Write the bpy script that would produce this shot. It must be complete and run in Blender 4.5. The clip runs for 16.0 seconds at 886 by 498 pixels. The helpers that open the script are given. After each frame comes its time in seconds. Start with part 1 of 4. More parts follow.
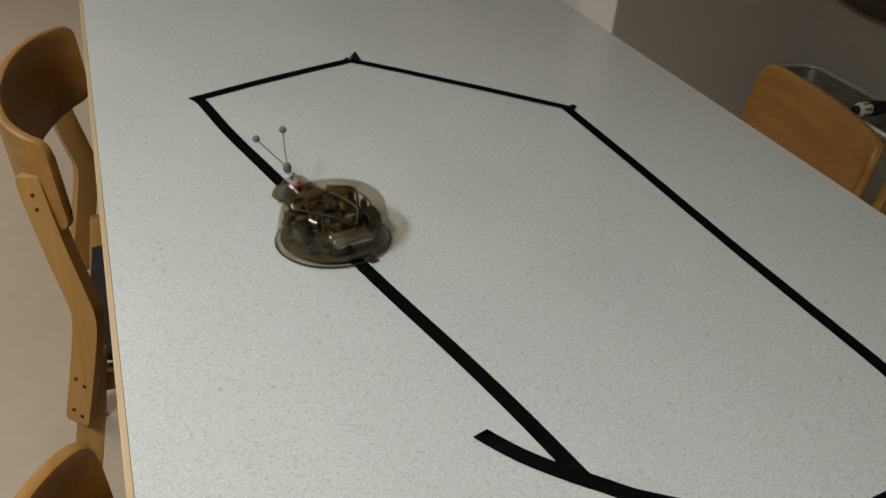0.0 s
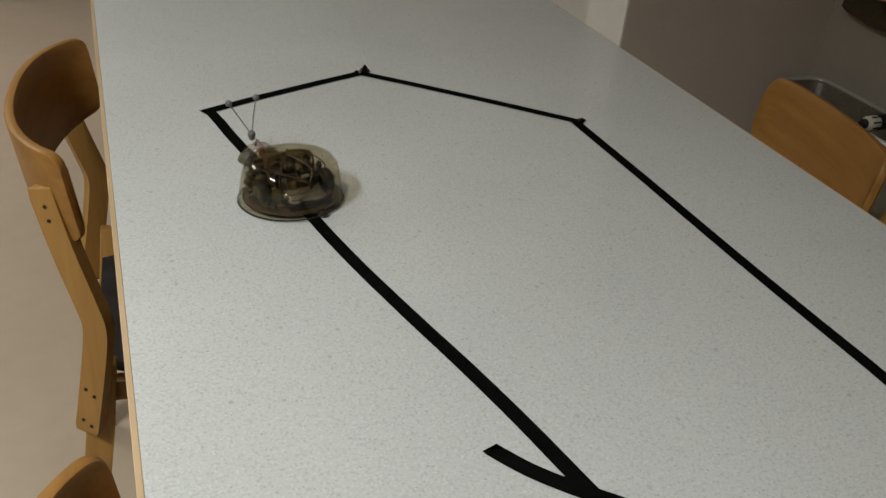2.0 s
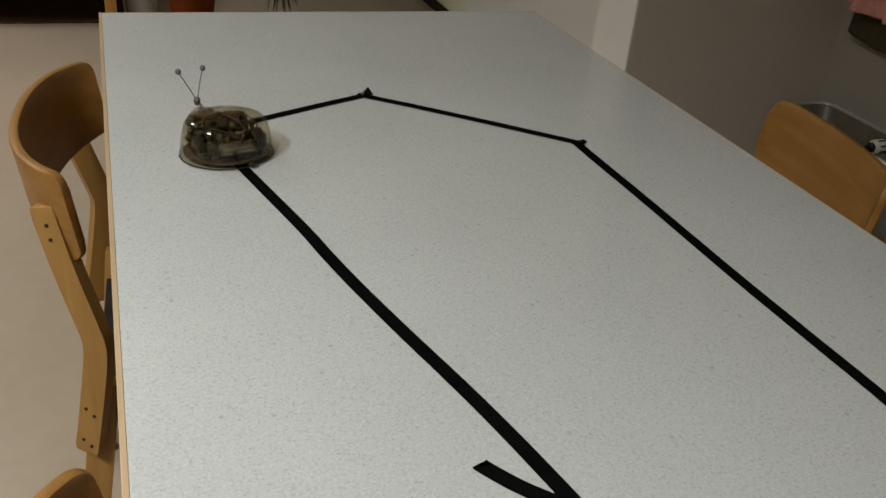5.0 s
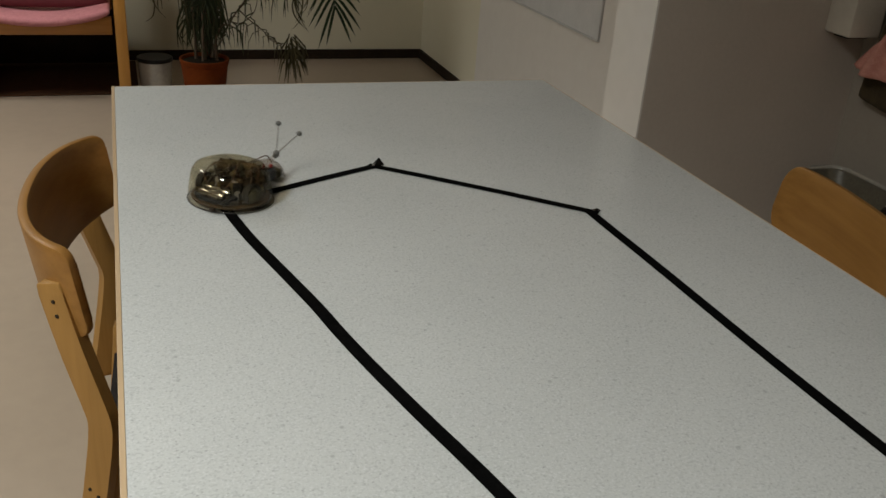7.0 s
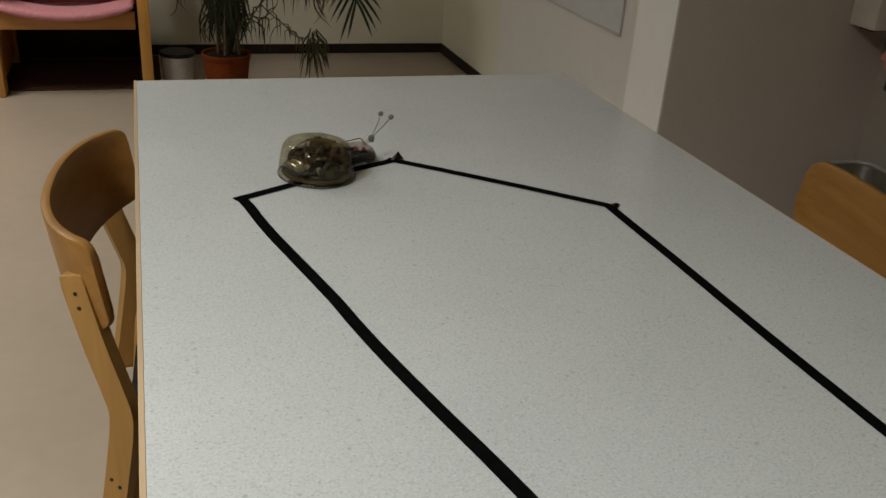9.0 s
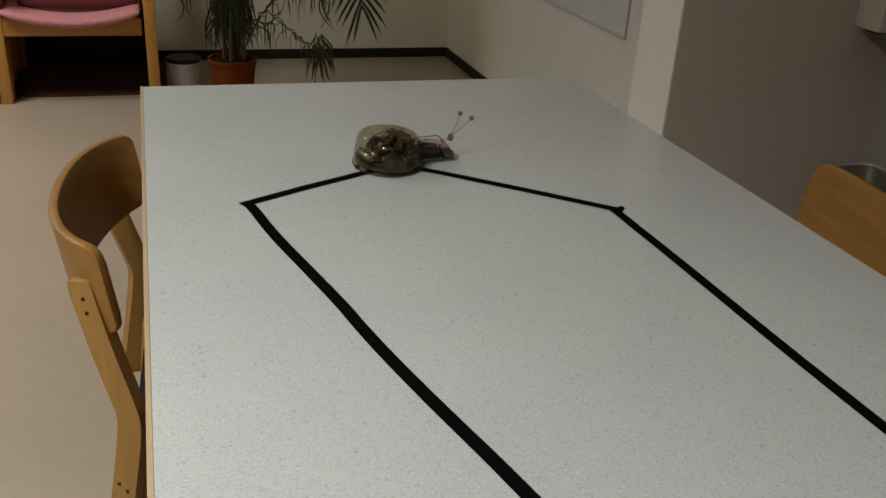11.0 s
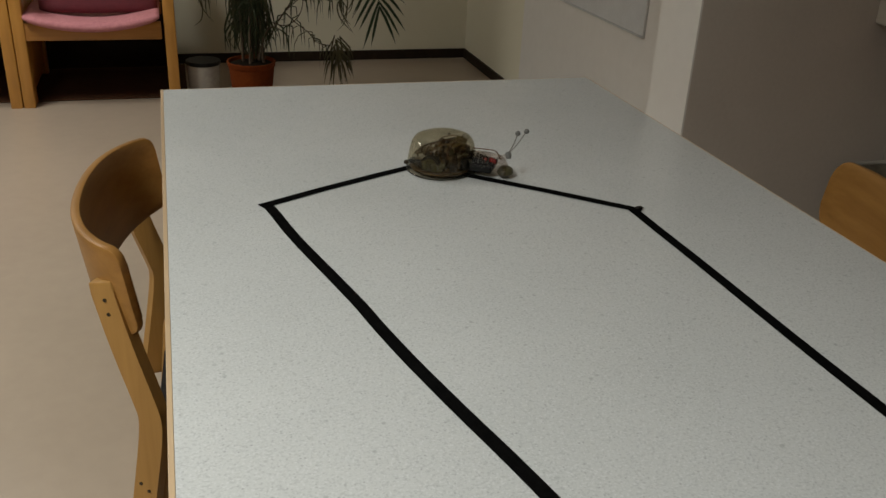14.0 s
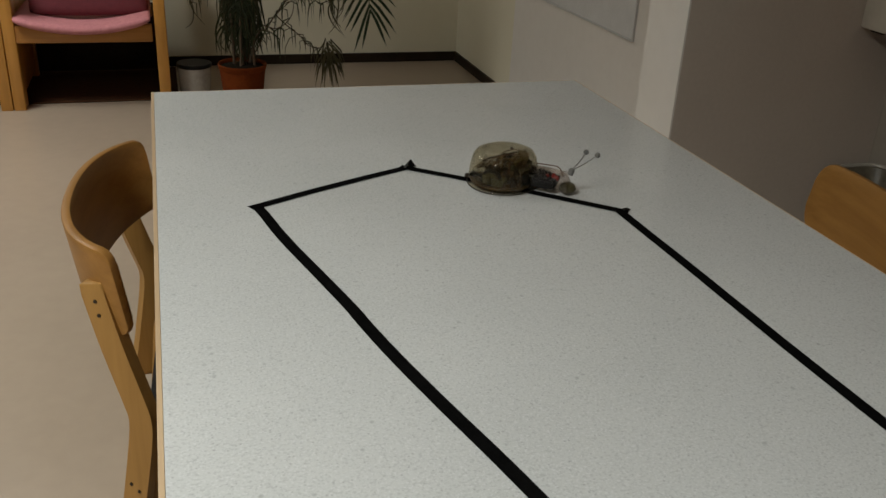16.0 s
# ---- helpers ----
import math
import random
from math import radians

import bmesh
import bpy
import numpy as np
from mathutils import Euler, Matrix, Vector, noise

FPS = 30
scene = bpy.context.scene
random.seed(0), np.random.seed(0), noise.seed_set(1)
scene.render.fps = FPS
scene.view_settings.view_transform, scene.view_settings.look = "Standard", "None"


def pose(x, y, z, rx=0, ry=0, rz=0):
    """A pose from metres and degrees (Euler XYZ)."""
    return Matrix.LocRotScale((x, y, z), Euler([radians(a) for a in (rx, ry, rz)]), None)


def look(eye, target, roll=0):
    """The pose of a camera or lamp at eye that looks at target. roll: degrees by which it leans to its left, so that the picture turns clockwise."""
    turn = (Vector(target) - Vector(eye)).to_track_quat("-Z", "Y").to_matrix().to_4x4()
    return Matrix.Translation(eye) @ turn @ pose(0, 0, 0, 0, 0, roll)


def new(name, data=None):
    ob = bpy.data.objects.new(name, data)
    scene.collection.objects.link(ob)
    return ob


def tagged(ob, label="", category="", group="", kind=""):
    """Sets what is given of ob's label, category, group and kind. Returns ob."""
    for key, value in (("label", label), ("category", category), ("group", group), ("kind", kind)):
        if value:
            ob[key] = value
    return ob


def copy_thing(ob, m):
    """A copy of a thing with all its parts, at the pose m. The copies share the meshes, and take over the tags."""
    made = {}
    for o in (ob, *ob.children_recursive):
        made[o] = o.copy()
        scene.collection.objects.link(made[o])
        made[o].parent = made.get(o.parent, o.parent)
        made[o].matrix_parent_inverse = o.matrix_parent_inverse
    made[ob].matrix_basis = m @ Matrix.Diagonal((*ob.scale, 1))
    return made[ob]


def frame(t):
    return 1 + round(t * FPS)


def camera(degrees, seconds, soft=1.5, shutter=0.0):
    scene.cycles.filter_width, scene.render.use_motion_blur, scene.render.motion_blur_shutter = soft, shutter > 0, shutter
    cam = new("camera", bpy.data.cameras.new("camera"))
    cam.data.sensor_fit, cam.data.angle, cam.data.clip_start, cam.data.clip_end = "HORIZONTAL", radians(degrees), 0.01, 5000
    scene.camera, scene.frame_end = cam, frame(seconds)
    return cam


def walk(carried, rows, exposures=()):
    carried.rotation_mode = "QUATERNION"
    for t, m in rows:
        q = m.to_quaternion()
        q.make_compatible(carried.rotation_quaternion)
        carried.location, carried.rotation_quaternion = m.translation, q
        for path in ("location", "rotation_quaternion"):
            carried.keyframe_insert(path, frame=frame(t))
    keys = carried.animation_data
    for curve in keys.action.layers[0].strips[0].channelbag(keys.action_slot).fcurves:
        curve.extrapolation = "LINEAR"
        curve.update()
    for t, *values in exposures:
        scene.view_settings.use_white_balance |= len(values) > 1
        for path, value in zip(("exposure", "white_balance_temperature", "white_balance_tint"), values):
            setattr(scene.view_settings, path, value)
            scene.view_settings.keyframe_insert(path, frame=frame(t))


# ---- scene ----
cam = camera(52.0, 16.0, shutter=0.6)
PATH = [
    (0, (0.007, -1.815, 1.232), (0.683, -0.24, 0.202), 5.9),
    (0.5, (0.006, -1.814, 1.234), (0.677, -0.232, 0.211), 5.9),
    (1, (0.005, -1.815, 1.236), (0.676, -0.23, 0.218), 6.0),
    (1.5, (0.005, -1.816, 1.235), (0.674, -0.227, 0.222), 6.0),
    (2, (0.003, -1.815, 1.238), (0.668, -0.225, 0.224), 5.9),
    (2.5, (0.004, -1.817, 1.238), (0.671, -0.221, 0.235), 5.7),
    (3, (0.005, -1.819, 1.238), (0.668, -0.221, 0.234), 5.6),
    (3.2, (0.004, -1.82, 1.24), (0.675, -0.227, 0.235), 6.1),
    (5.3, (0.021, -1.827, 1.23), (0.652, -0.187, 0.275), 5.2),
    (5.5, (0.017, -1.824, 1.232), (0.641, -0.175, 0.289), 5.0),
    (6, (0.023, -1.816, 1.23), (0.657, -0.115, 0.388), 3.5),
    (6.5, (0.024, -1.805, 1.228), (0.664, -0.1, 0.402), 3.8),
    (7, (0.025, -1.803, 1.23), (0.656, -0.101, 0.39), 4.4),
    (7.5, (0.028, -1.801, 1.229), (0.634, -0.09, 0.388), 4.6),
    (8, (0.029, -1.8, 1.229), (0.625, -0.095, 0.371), 4.1),
    (8.5, (0.029, -1.804, 1.23), (0.617, -0.094, 0.376), 3.9),
    (9, (0.028, -1.805, 1.23), (0.614, -0.094, 0.376), 4.0),
    (11.5, (0.028, -1.809, 1.232), (0.599, -0.089, 0.387), 3.5),
    (12, (0.028, -1.807, 1.232), (0.596, -0.085, 0.388), 3.5),
    (12.5, (0.028, -1.809, 1.232), (0.579, -0.083, 0.385), 3.2),
    (13, (0.03, -1.808, 1.231), (0.576, -0.082, 0.379), 3.2),
    (13.5, (0.029, -1.808, 1.231), (0.574, -0.082, 0.38), 3.2),
    (14, (0.028, -1.811, 1.232), (0.562, -0.08, 0.385), 2.8),
    (14.5, (0.03, -1.813, 1.233), (0.575, -0.084, 0.389), 3.1),
    (15, (0.029, -1.821, 1.236), (0.577, -0.09, 0.396), 3.0),
    (15.5, (0.029, -1.82, 1.235), (0.574, -0.089, 0.395), 3.0),
    (16, (0.029, -1.822, 1.235), (0.581, -0.093, 0.394), 3.0),
]
walk(cam, [(t, look(eye, target, roll)) for t, eye, target, roll in PATH])

# ---- light ----
world = bpy.data.worlds.new("world")
world.use_nodes = True
scene.world = world
world.node_tree.nodes["Background"].inputs[0].default_value = (0.5, 0.55, 0.6, 1)
world.node_tree.nodes["Background"].inputs[1].default_value = 0.02
CEILING = 2.7
LAMPS = [(-1.3, -1.95), (-1.4, 1.55)]
POWER = [58, 32]
SIZES = [(0.26, 0.95), (0.62, 1.30)]
for (lx, ly), watts, (wide, long) in zip(LAMPS, POWER, SIZES):
    data = bpy.data.lights.new("tube_light", "AREA")
    data.shape, data.size, data.size_y, data.energy, data.color = "RECTANGLE", wide, long, watts, (0.985, 1.0, 0.925)
    data.spread = radians(132)
    lamp = new("tube_light", data)
    lamp.matrix_basis = pose(lx, ly, CEILING - 0.085)
scene.view_settings.exposure = 0.0


# ---- materials ----
def nodes_of(name):
    m = bpy.data.materials.new(name)
    m.use_nodes = True
    return m, m.node_tree.nodes, m.node_tree.links, m.node_tree.nodes["Principled BSDF"]


def coords(n, l, scale=(1, 1, 1)):
    tex, mapping = n.new("ShaderNodeTexCoord"), n.new("ShaderNodeMapping")
    mapping.inputs["Scale"].default_value = scale
    l.new(tex.outputs["Object"], mapping.inputs["Vector"])
    return mapping.outputs["Vector"]


def noise_tex(n, l, vec, scale, detail=4, rough=0.55):
    t = n.new("ShaderNodeTexNoise")
    t.inputs["Scale"].default_value, t.inputs["Detail"].default_value, t.inputs["Roughness"].default_value = scale, detail, rough
    l.new(vec, t.inputs["Vector"])
    return t.outputs["Fac"]


def ramp(n, l, fac, stops):
    r = n.new("ShaderNodeValToRGB")
    while len(r.color_ramp.elements) < len(stops):
        r.color_ramp.elements.new(0.5)
    for e, (p, c) in zip(r.color_ramp.elements, stops):
        e.position, e.color = p, (*c, 1)
    l.new(fac, r.inputs["Fac"])
    return r.outputs["Color"]


def mixed(n, l, fac, a, b, mode="MIX"):
    m = n.new("ShaderNodeMix")
    m.data_type, m.blend_type = "RGBA", mode
    for v, k in ((fac, 0), (a, 6), (b, 7)):
        if isinstance(v, (int, float)):
            m.inputs[k].default_value = v
        elif isinstance(v, tuple):
            m.inputs[k].default_value = (*v, 1)
        else:
            l.new(v, m.inputs[k])
    return m.outputs[2]


def bumped(n, l, p, height, strength, distance=0.001):
    b = n.new("ShaderNodeBump")
    b.inputs["Strength"].default_value, b.inputs["Distance"].default_value = strength, distance
    l.new(height, b.inputs["Height"])
    l.new(b.outputs["Normal"], p.inputs["Normal"])


def surface(name, dark, light, scale=20, rough=0.6, metal=0.0, bump=0.15, stretch=(1, 1, 1), fine=8, spec=0.5, coat=0.0):
    """Two scales of mottling between two tones, with a matching relief."""
    m, n, l, p = nodes_of(name)
    vec = coords(n, l, stretch)
    a, b = noise_tex(n, l, vec, scale), noise_tex(n, l, vec, scale * fine, 3)
    both = mixed(n, l, 0.4, a, b)
    l.new(ramp(n, l, both, [(0.32, dark), (0.68, light)]), p.inputs["Base Color"])
    r = n.new("ShaderNodeMapRange")
    r.inputs[3].default_value, r.inputs[4].default_value = rough * 0.85, min(1, rough * 1.15)
    l.new(a, r.inputs[0])
    l.new(r.outputs[0], p.inputs["Roughness"])
    p.inputs["Metallic"].default_value, p.inputs["Specular IOR Level"].default_value = metal, spec
    p.inputs["Coat Weight"].default_value, p.inputs["Coat Roughness"].default_value = coat, 0.15
    if bump:
        bumped(n, l, p, both, bump)
    return m


def wood(name, dark, light, along, rough=0.38, coat=0.25):
    """Grain drawn out along one axis of the object."""
    m, n, l, p = nodes_of(name)
    s = [60, 60, 60]
    s[along] = 3
    vec = coords(n, l, tuple(s))
    g = noise_tex(n, l, vec, 1.0, 6, 0.6)
    big = noise_tex(n, l, coords(n, l), 5, 2)
    tone = ramp(n, l, mixed(n, l, 0.35, g, big), [(0.3, dark), (0.7, light)])
    l.new(tone, p.inputs["Base Color"])
    p.inputs["Roughness"].default_value = rough
    p.inputs["Coat Weight"].default_value, p.inputs["Coat Roughness"].default_value = coat, 0.2
    p.inputs["Specular IOR Level"].default_value = 0.15 + coat
    bumped(n, l, p, g, 0.08)
    return m


def laminate():
    """Pale grey laminate with a close grain of darker and lighter flecks."""
    m, n, l, p = nodes_of("speckled_laminate")
    vec = coords(n, l)
    big = noise_tex(n, l, vec, 3, 3)
    base = ramp(n, l, big, [(0.3, (0.545, 0.566, 0.574)), (0.7, (0.598, 0.618, 0.626))])
    soft = noise_tex(n, l, vec, 330, 3, 0.65)
    base = mixed(n, l, ramp(n, l, soft, [(0.50, (0, 0, 0)), (0.66, (0.42, 0.42, 0.42))]), base, (0.33, 0.345, 0.37))
    pale = noise_tex(n, l, vec, 420, 2, 0.5)
    base = mixed(n, l, ramp(n, l, pale, [(0.54, (0, 0, 0)), (0.66, (0.42, 0.42, 0.42))]), base, (0.72, 0.73, 0.76))
    for scale, share, depth in ((260, 0.80, 0.40), (120, 0.90, 0.40)):
        v = n.new("ShaderNodeTexVoronoi")
        v.inputs["Scale"].default_value = scale
        l.new(vec, v.inputs["Vector"])
        pick = n.new("ShaderNodeSeparateColor")
        l.new(v.outputs["Color"], pick.inputs[0])
        near = ramp(n, l, v.outputs["Distance"], [(0.20, (1, 1, 1)), (0.36, (0, 0, 0))])
        some = ramp(n, l, pick.outputs[0], [(share, (0, 0, 0)), (share + 0.10, (depth, depth, depth))])
        base = mixed(n, l, mixed(n, l, 1.0, near, some, "MULTIPLY"), base, (0.25, 0.265, 0.285))
    l.new(base, p.inputs["Base Color"])
    r = n.new("ShaderNodeMapRange")
    r.inputs[3].default_value, r.inputs[4].default_value = 0.15, 0.21
    l.new(big, r.inputs[0])
    l.new(r.outputs[0], p.inputs["Roughness"])
    bumped(n, l, p, noise_tex(n, l, vec, 420, 2), 0.05, 0.0003)
    return m


def clear(name, tint, gloss=0.05, least=0.032, most=0.22):
    """Smoky clear plastic: light passes, tinted, and the surface mirrors by its Fresnel term."""
    m, n, l, p = nodes_of(name)
    n.remove(p)
    through_it, shine, mix = n.new("ShaderNodeBsdfTransparent"), n.new("ShaderNodeBsdfGlossy"), n.new("ShaderNodeMixShader")
    facing, bend, level = n.new("ShaderNodeLayerWeight"), n.new("ShaderNodeMath"), n.new("ShaderNodeMapRange")
    facing.inputs["Blend"].default_value = 0.5
    bend.operation, bend.inputs[1].default_value = "POWER", 4.0
    level.inputs[3].default_value, level.inputs[4].default_value = least, most
    l.new(facing.outputs["Facing"], bend.inputs[0])
    l.new(bend.outputs[0], level.inputs[0])
    grime = ramp(n, l, noise_tex(n, l, coords(n, l), 40, 4), [(0.35, tuple(c * 0.86 for c in tint)), (0.65, tint)])
    l.new(grime, through_it.inputs["Color"])
    shine.inputs["Roughness"].default_value = gloss
    l.new(level.outputs[0], mix.inputs[0])
    l.new(through_it.outputs[0], mix.inputs[1])
    l.new(shine.outputs[0], mix.inputs[2])
    l.new(mix.outputs[0], n["Material Output"].inputs["Surface"])
    return m


def glow(name, colour, strength):
    m, n, l, p = nodes_of(name)
    p.inputs["Emission Color"].default_value, p.inputs["Emission Strength"].default_value = (*colour, 1), strength
    p.inputs["Base Color"].default_value = (*colour, 1)
    return m


M_LAMINATE = laminate()
M_EDGE = wood("beech_edge_band", (0.46, 0.32, 0.19), (0.60, 0.44, 0.28), 1)
M_TAPE = surface("black_tape", (0.003, 0.003, 0.003), (0.006, 0.006, 0.006), 60, 0.6, bump=0.1, spec=0.0)
M_TAPE_GLOSS = surface("glossy_black_tape", (0.004, 0.004, 0.004), (0.008, 0.008, 0.008), 60, 0.18, bump=0.1, spec=0.5)
M_FLOOR = surface("beige_linoleum", (0.335, 0.268, 0.208), (0.384, 0.309, 0.241), 1.6, 0.30, fine=12, bump=0.0)
M_WALL = surface("off_white_wall", (0.72, 0.685, 0.555), (0.76, 0.725, 0.59), 4, 0.8, fine=25, bump=0.06)
M_GREYWALL = surface("grey_wall", (0.510, 0.450, 0.400), (0.575, 0.508, 0.452), 4, 0.6, fine=25, bump=0.06)
M_PALE = surface("pale_painted_panel", (0.71, 0.685, 0.655), (0.755, 0.73, 0.70), 3, 0.55, bump=0.04)
M_BOARD = surface("grey_pinboard", (0.56, 0.57, 0.58), (0.63, 0.64, 0.65), 12, 0.8, bump=0.1)
# tone of the unseen walls, lowered to weaken the bounced fill light
M_LOWBOUNCE = surface("low_bounce_wall", (0.27, 0.25, 0.225), (0.31, 0.29, 0.26), 4, 0.8, fine=25, bump=0.06)
# wall grey with the shade of the wash niche put into the colour
M_NICHE_SHADED = surface("shaded_wash_wall", (0.335, 0.303, 0.262), (0.38, 0.345, 0.30), 5, 0.65, fine=25, bump=0.06)
M_SKIRT = surface("dark_brown_skirting", (0.022, 0.014, 0.009), (0.036, 0.025, 0.017), 12, 0.6, spec=0.12)
M_CEIL = surface("white_ceiling", (0.74, 0.74, 0.72), (0.78, 0.78, 0.76), 6, 0.9)
M_BIRCH = wood("birch_ply", (0.205, 0.097, 0.023), (0.335, 0.165, 0.044), 1, 0.45, 0.05)
M_BIRCH_UP = wood("birch_upright", (0.235, 0.122, 0.033), (0.365, 0.200, 0.060), 2, 0.45, 0.05)
M_SEAT = surface("dark_grey_seat", (0.016, 0.013, 0.012), (0.030, 0.026, 0.025), 40, 0.8, spec=0.05)
M_SCREW = surface("dark_screw", (0.02, 0.017, 0.015), (0.05, 0.045, 0.04), 200, 0.4, 0.8)
M_PINE = wood("golden_pine", (0.42, 0.19, 0.035), (0.57, 0.28, 0.06), 2)
M_PINE_X = wood("golden_pine_rail", (0.32, 0.135, 0.025), (0.45, 0.20, 0.045), 0)
M_PINK = surface("pink_wool", (0.46, 0.17, 0.20), (0.60, 0.25, 0.27), 60, 0.95, fine=6, bump=0.35)
# deep pink of the back cushion, with the corner's shade in its colour
M_PINK_SHADED = surface("shaded_deep_pink_wool", (0.125, 0.024, 0.035), (0.175, 0.036, 0.048), 60, 0.95, fine=6, bump=0.35)
M_RUG = surface("dark_brown_rug", (0.045, 0.021, 0.011), (0.075, 0.036, 0.020), 60, 0.9, bump=0.6, spec=0.05)
M_TERRA = surface("terracotta", (0.105, 0.020, 0.003), (0.165, 0.036, 0.006), 14, 0.9, spec=0.12)
M_SOIL = surface("potting_soil", (0.006, 0.0045, 0.003), (0.018, 0.013, 0.008), 60, 0.98, bump=0.9, spec=0.05)
M_LEAF = surface("green_leaf", (0.024, 0.033, 0.011), (0.058, 0.072, 0.025), 16, 0.5)
M_PALM = surface("palm_leaf", (0.018, 0.045, 0.018), (0.045, 0.085, 0.035), 16, 0.45)
M_DRY = surface("dry_leaf", (0.065, 0.060, 0.028), (0.13, 0.112, 0.052), 16, 0.7)
M_BARK = surface("plant_stem", (0.060, 0.040, 0.025), (0.125, 0.086, 0.055), 60, 0.85, bump=0.6)
M_MILK = surface("milky_plastic", (0.36, 0.335, 0.30), (0.47, 0.445, 0.40), 8, 0.22)
M_STEEL = surface("brushed_steel", (0.22, 0.215, 0.21), (0.32, 0.31, 0.30), 30, 0.42, 1.0, stretch=(1, 12, 1))
M_TROUGH = surface("dull_grey_trough", (0.10, 0.088, 0.064), (0.17, 0.15, 0.115), 18, 0.42)
# dark umber that stands for the shadow behind the towel
M_TOWEL_SHADE = surface("umber_towel_shade", (0.045, 0.032, 0.014), (0.075, 0.054, 0.026), 80, 0.95, fine=4, bump=0.5)
M_TOWEL = surface("pink_towel", (0.60, 0.25, 0.21), (0.74, 0.38, 0.32), 80, 0.95, fine=4, bump=0.6)
M_WHITE = surface("white_plastic", (0.62, 0.58, 0.51), (0.68, 0.64, 0.57), 10, 0.4)
M_CREAM = surface("cream_plastic", (0.55, 0.53, 0.45), (0.63, 0.61, 0.53), 30, 0.4)
M_BLACK = surface("black_plastic", (0.006, 0.006, 0.006), (0.013, 0.012, 0.012), 120, 0.45, spec=0.2)
M_DOME = clear("smoky_clear_plastic", (0.925, 0.898, 0.825), 0.015)
M_HEAD = clear("scuffed_clear_plastic", (0.97, 0.94, 0.92), 0.06, 0.04, 0.30)
M_BROWN = surface("brown_board", (0.05, 0.031, 0.013), (0.11, 0.068, 0.028), 120, 0.5)
M_OCHRE = surface("ochre_card", (0.075, 0.054, 0.019), (0.14, 0.10, 0.036), 80, 0.6)
M_DARKBROWN = surface("dark_brown_plastic", (0.018, 0.013, 0.009), (0.045, 0.033, 0.022), 90, 0.45, spec=0.3)
M_CELL = surface("battery_sleeve", (0.48, 0.47, 0.44), (0.62, 0.60, 0.56), 50, 0.16, 0.9)
M_GREYCARD = surface("grey_bracket", (0.30, 0.29, 0.27), (0.42, 0.40, 0.38), 60, 0.4, 0.4)
M_RED = surface("red_plastic", (0.26, 0.012, 0.014), (0.40, 0.03, 0.028), 120, 0.35)
M_TYRE = surface("rubber_tyre", (0.012, 0.011, 0.010), (0.026, 0.024, 0.022), 120, 0.7)
M_OLIVE = surface("olive_plastic", (0.05, 0.046, 0.022), (0.09, 0.082, 0.042), 90, 0.4)
M_WIRE = surface("grey_wire", (0.20, 0.195, 0.18), (0.30, 0.29, 0.27), 90, 0.4, 0.5)
M_BALL = surface("dark_grey_bead", (0.10, 0.10, 0.095), (0.17, 0.165, 0.155), 150, 0.6)
M_COPPER = surface("brown_wire", (0.07, 0.035, 0.02), (0.13, 0.065, 0.035), 90, 0.45)
M_TUBE = glow("lamp_diffuser", (1.0, 0.95, 0.86), 3.0)


# ---- building helpers ----
def part(name, bm, material, parent=None, label="", smooth=False):
    me = bpy.data.meshes.new(name)
    bmesh.ops.recalc_face_normals(bm, faces=bm.faces)
    bm.to_mesh(me)
    bm.free()
    if smooth:
        for p in me.polygons:
            p.use_smooth = True
        if smooth != "all":
            me.set_sharp_from_angle(angle=radians(40))
    me.materials.append(material)
    ob = new(name, me)
    if parent:
        ob.parent = parent
    if label:
        ob["label"] = label
    return ob


def empty(name, m):
    ob = new(name)
    ob.empty_display_size = 0.05
    ob.matrix_basis = m
    return ob


def add_box(bm, c, s, bevel=0.0, turn=None, segments=2):
    """A box of size s round c, turned about its middle, with rounded edges, added to bm."""
    b = bmesh.new()
    bmesh.ops.create_cube(b, size=1)
    bmesh.ops.scale(b, vec=s, verts=b.verts)
    if bevel:
        bmesh.ops.bevel(b, geom=b.edges[:], offset=bevel, segments=segments, affect="EDGES", profile=0.5)
    m = Matrix.Translation(c) @ (turn.to_4x4() if turn else Matrix.Identity(4))
    b.transform(m)
    pour(b, bm)
    return bm


def pour(src, dst):
    me = bpy.data.meshes.new("scratch")
    src.to_mesh(me)
    src.free()
    dst.from_mesh(me)
    bpy.data.meshes.remove(me)


def box(c, s, bevel=0.0, turn=None):
    return add_box(bmesh.new(), c, s, bevel, turn)


def lathe(profile, seg=32, sx=1.0, sy=1.0, closed=False):
    """Turns (radius, height) pairs about z."""
    bm = bmesh.new()
    rings = []
    for r, z in profile:
        if r < 1e-6:
            rings.append([bm.verts.new((0, 0, z))])
        else:
            rings.append([bm.verts.new((r * sx * math.cos(6.28318531 * k / seg), r * sy * math.sin(6.28318531 * k / seg), z)) for k in range(seg)])
    pairs = list(zip(rings, rings[1:]))
    if closed:
        pairs.append((rings[-1], rings[0]))
    for a, b in pairs:
        for k in range(seg):
            j = (k + 1) % seg
            if len(a) == 1 and len(b) > 1:
                bm.faces.new((a[0], b[j], b[k]))
            elif len(b) == 1 and len(a) > 1:
                bm.faces.new((a[k], a[j], b[0]))
            elif len(a) > 1:
                bm.faces.new((a[k], a[j], b[j], b[k]))
    return bm


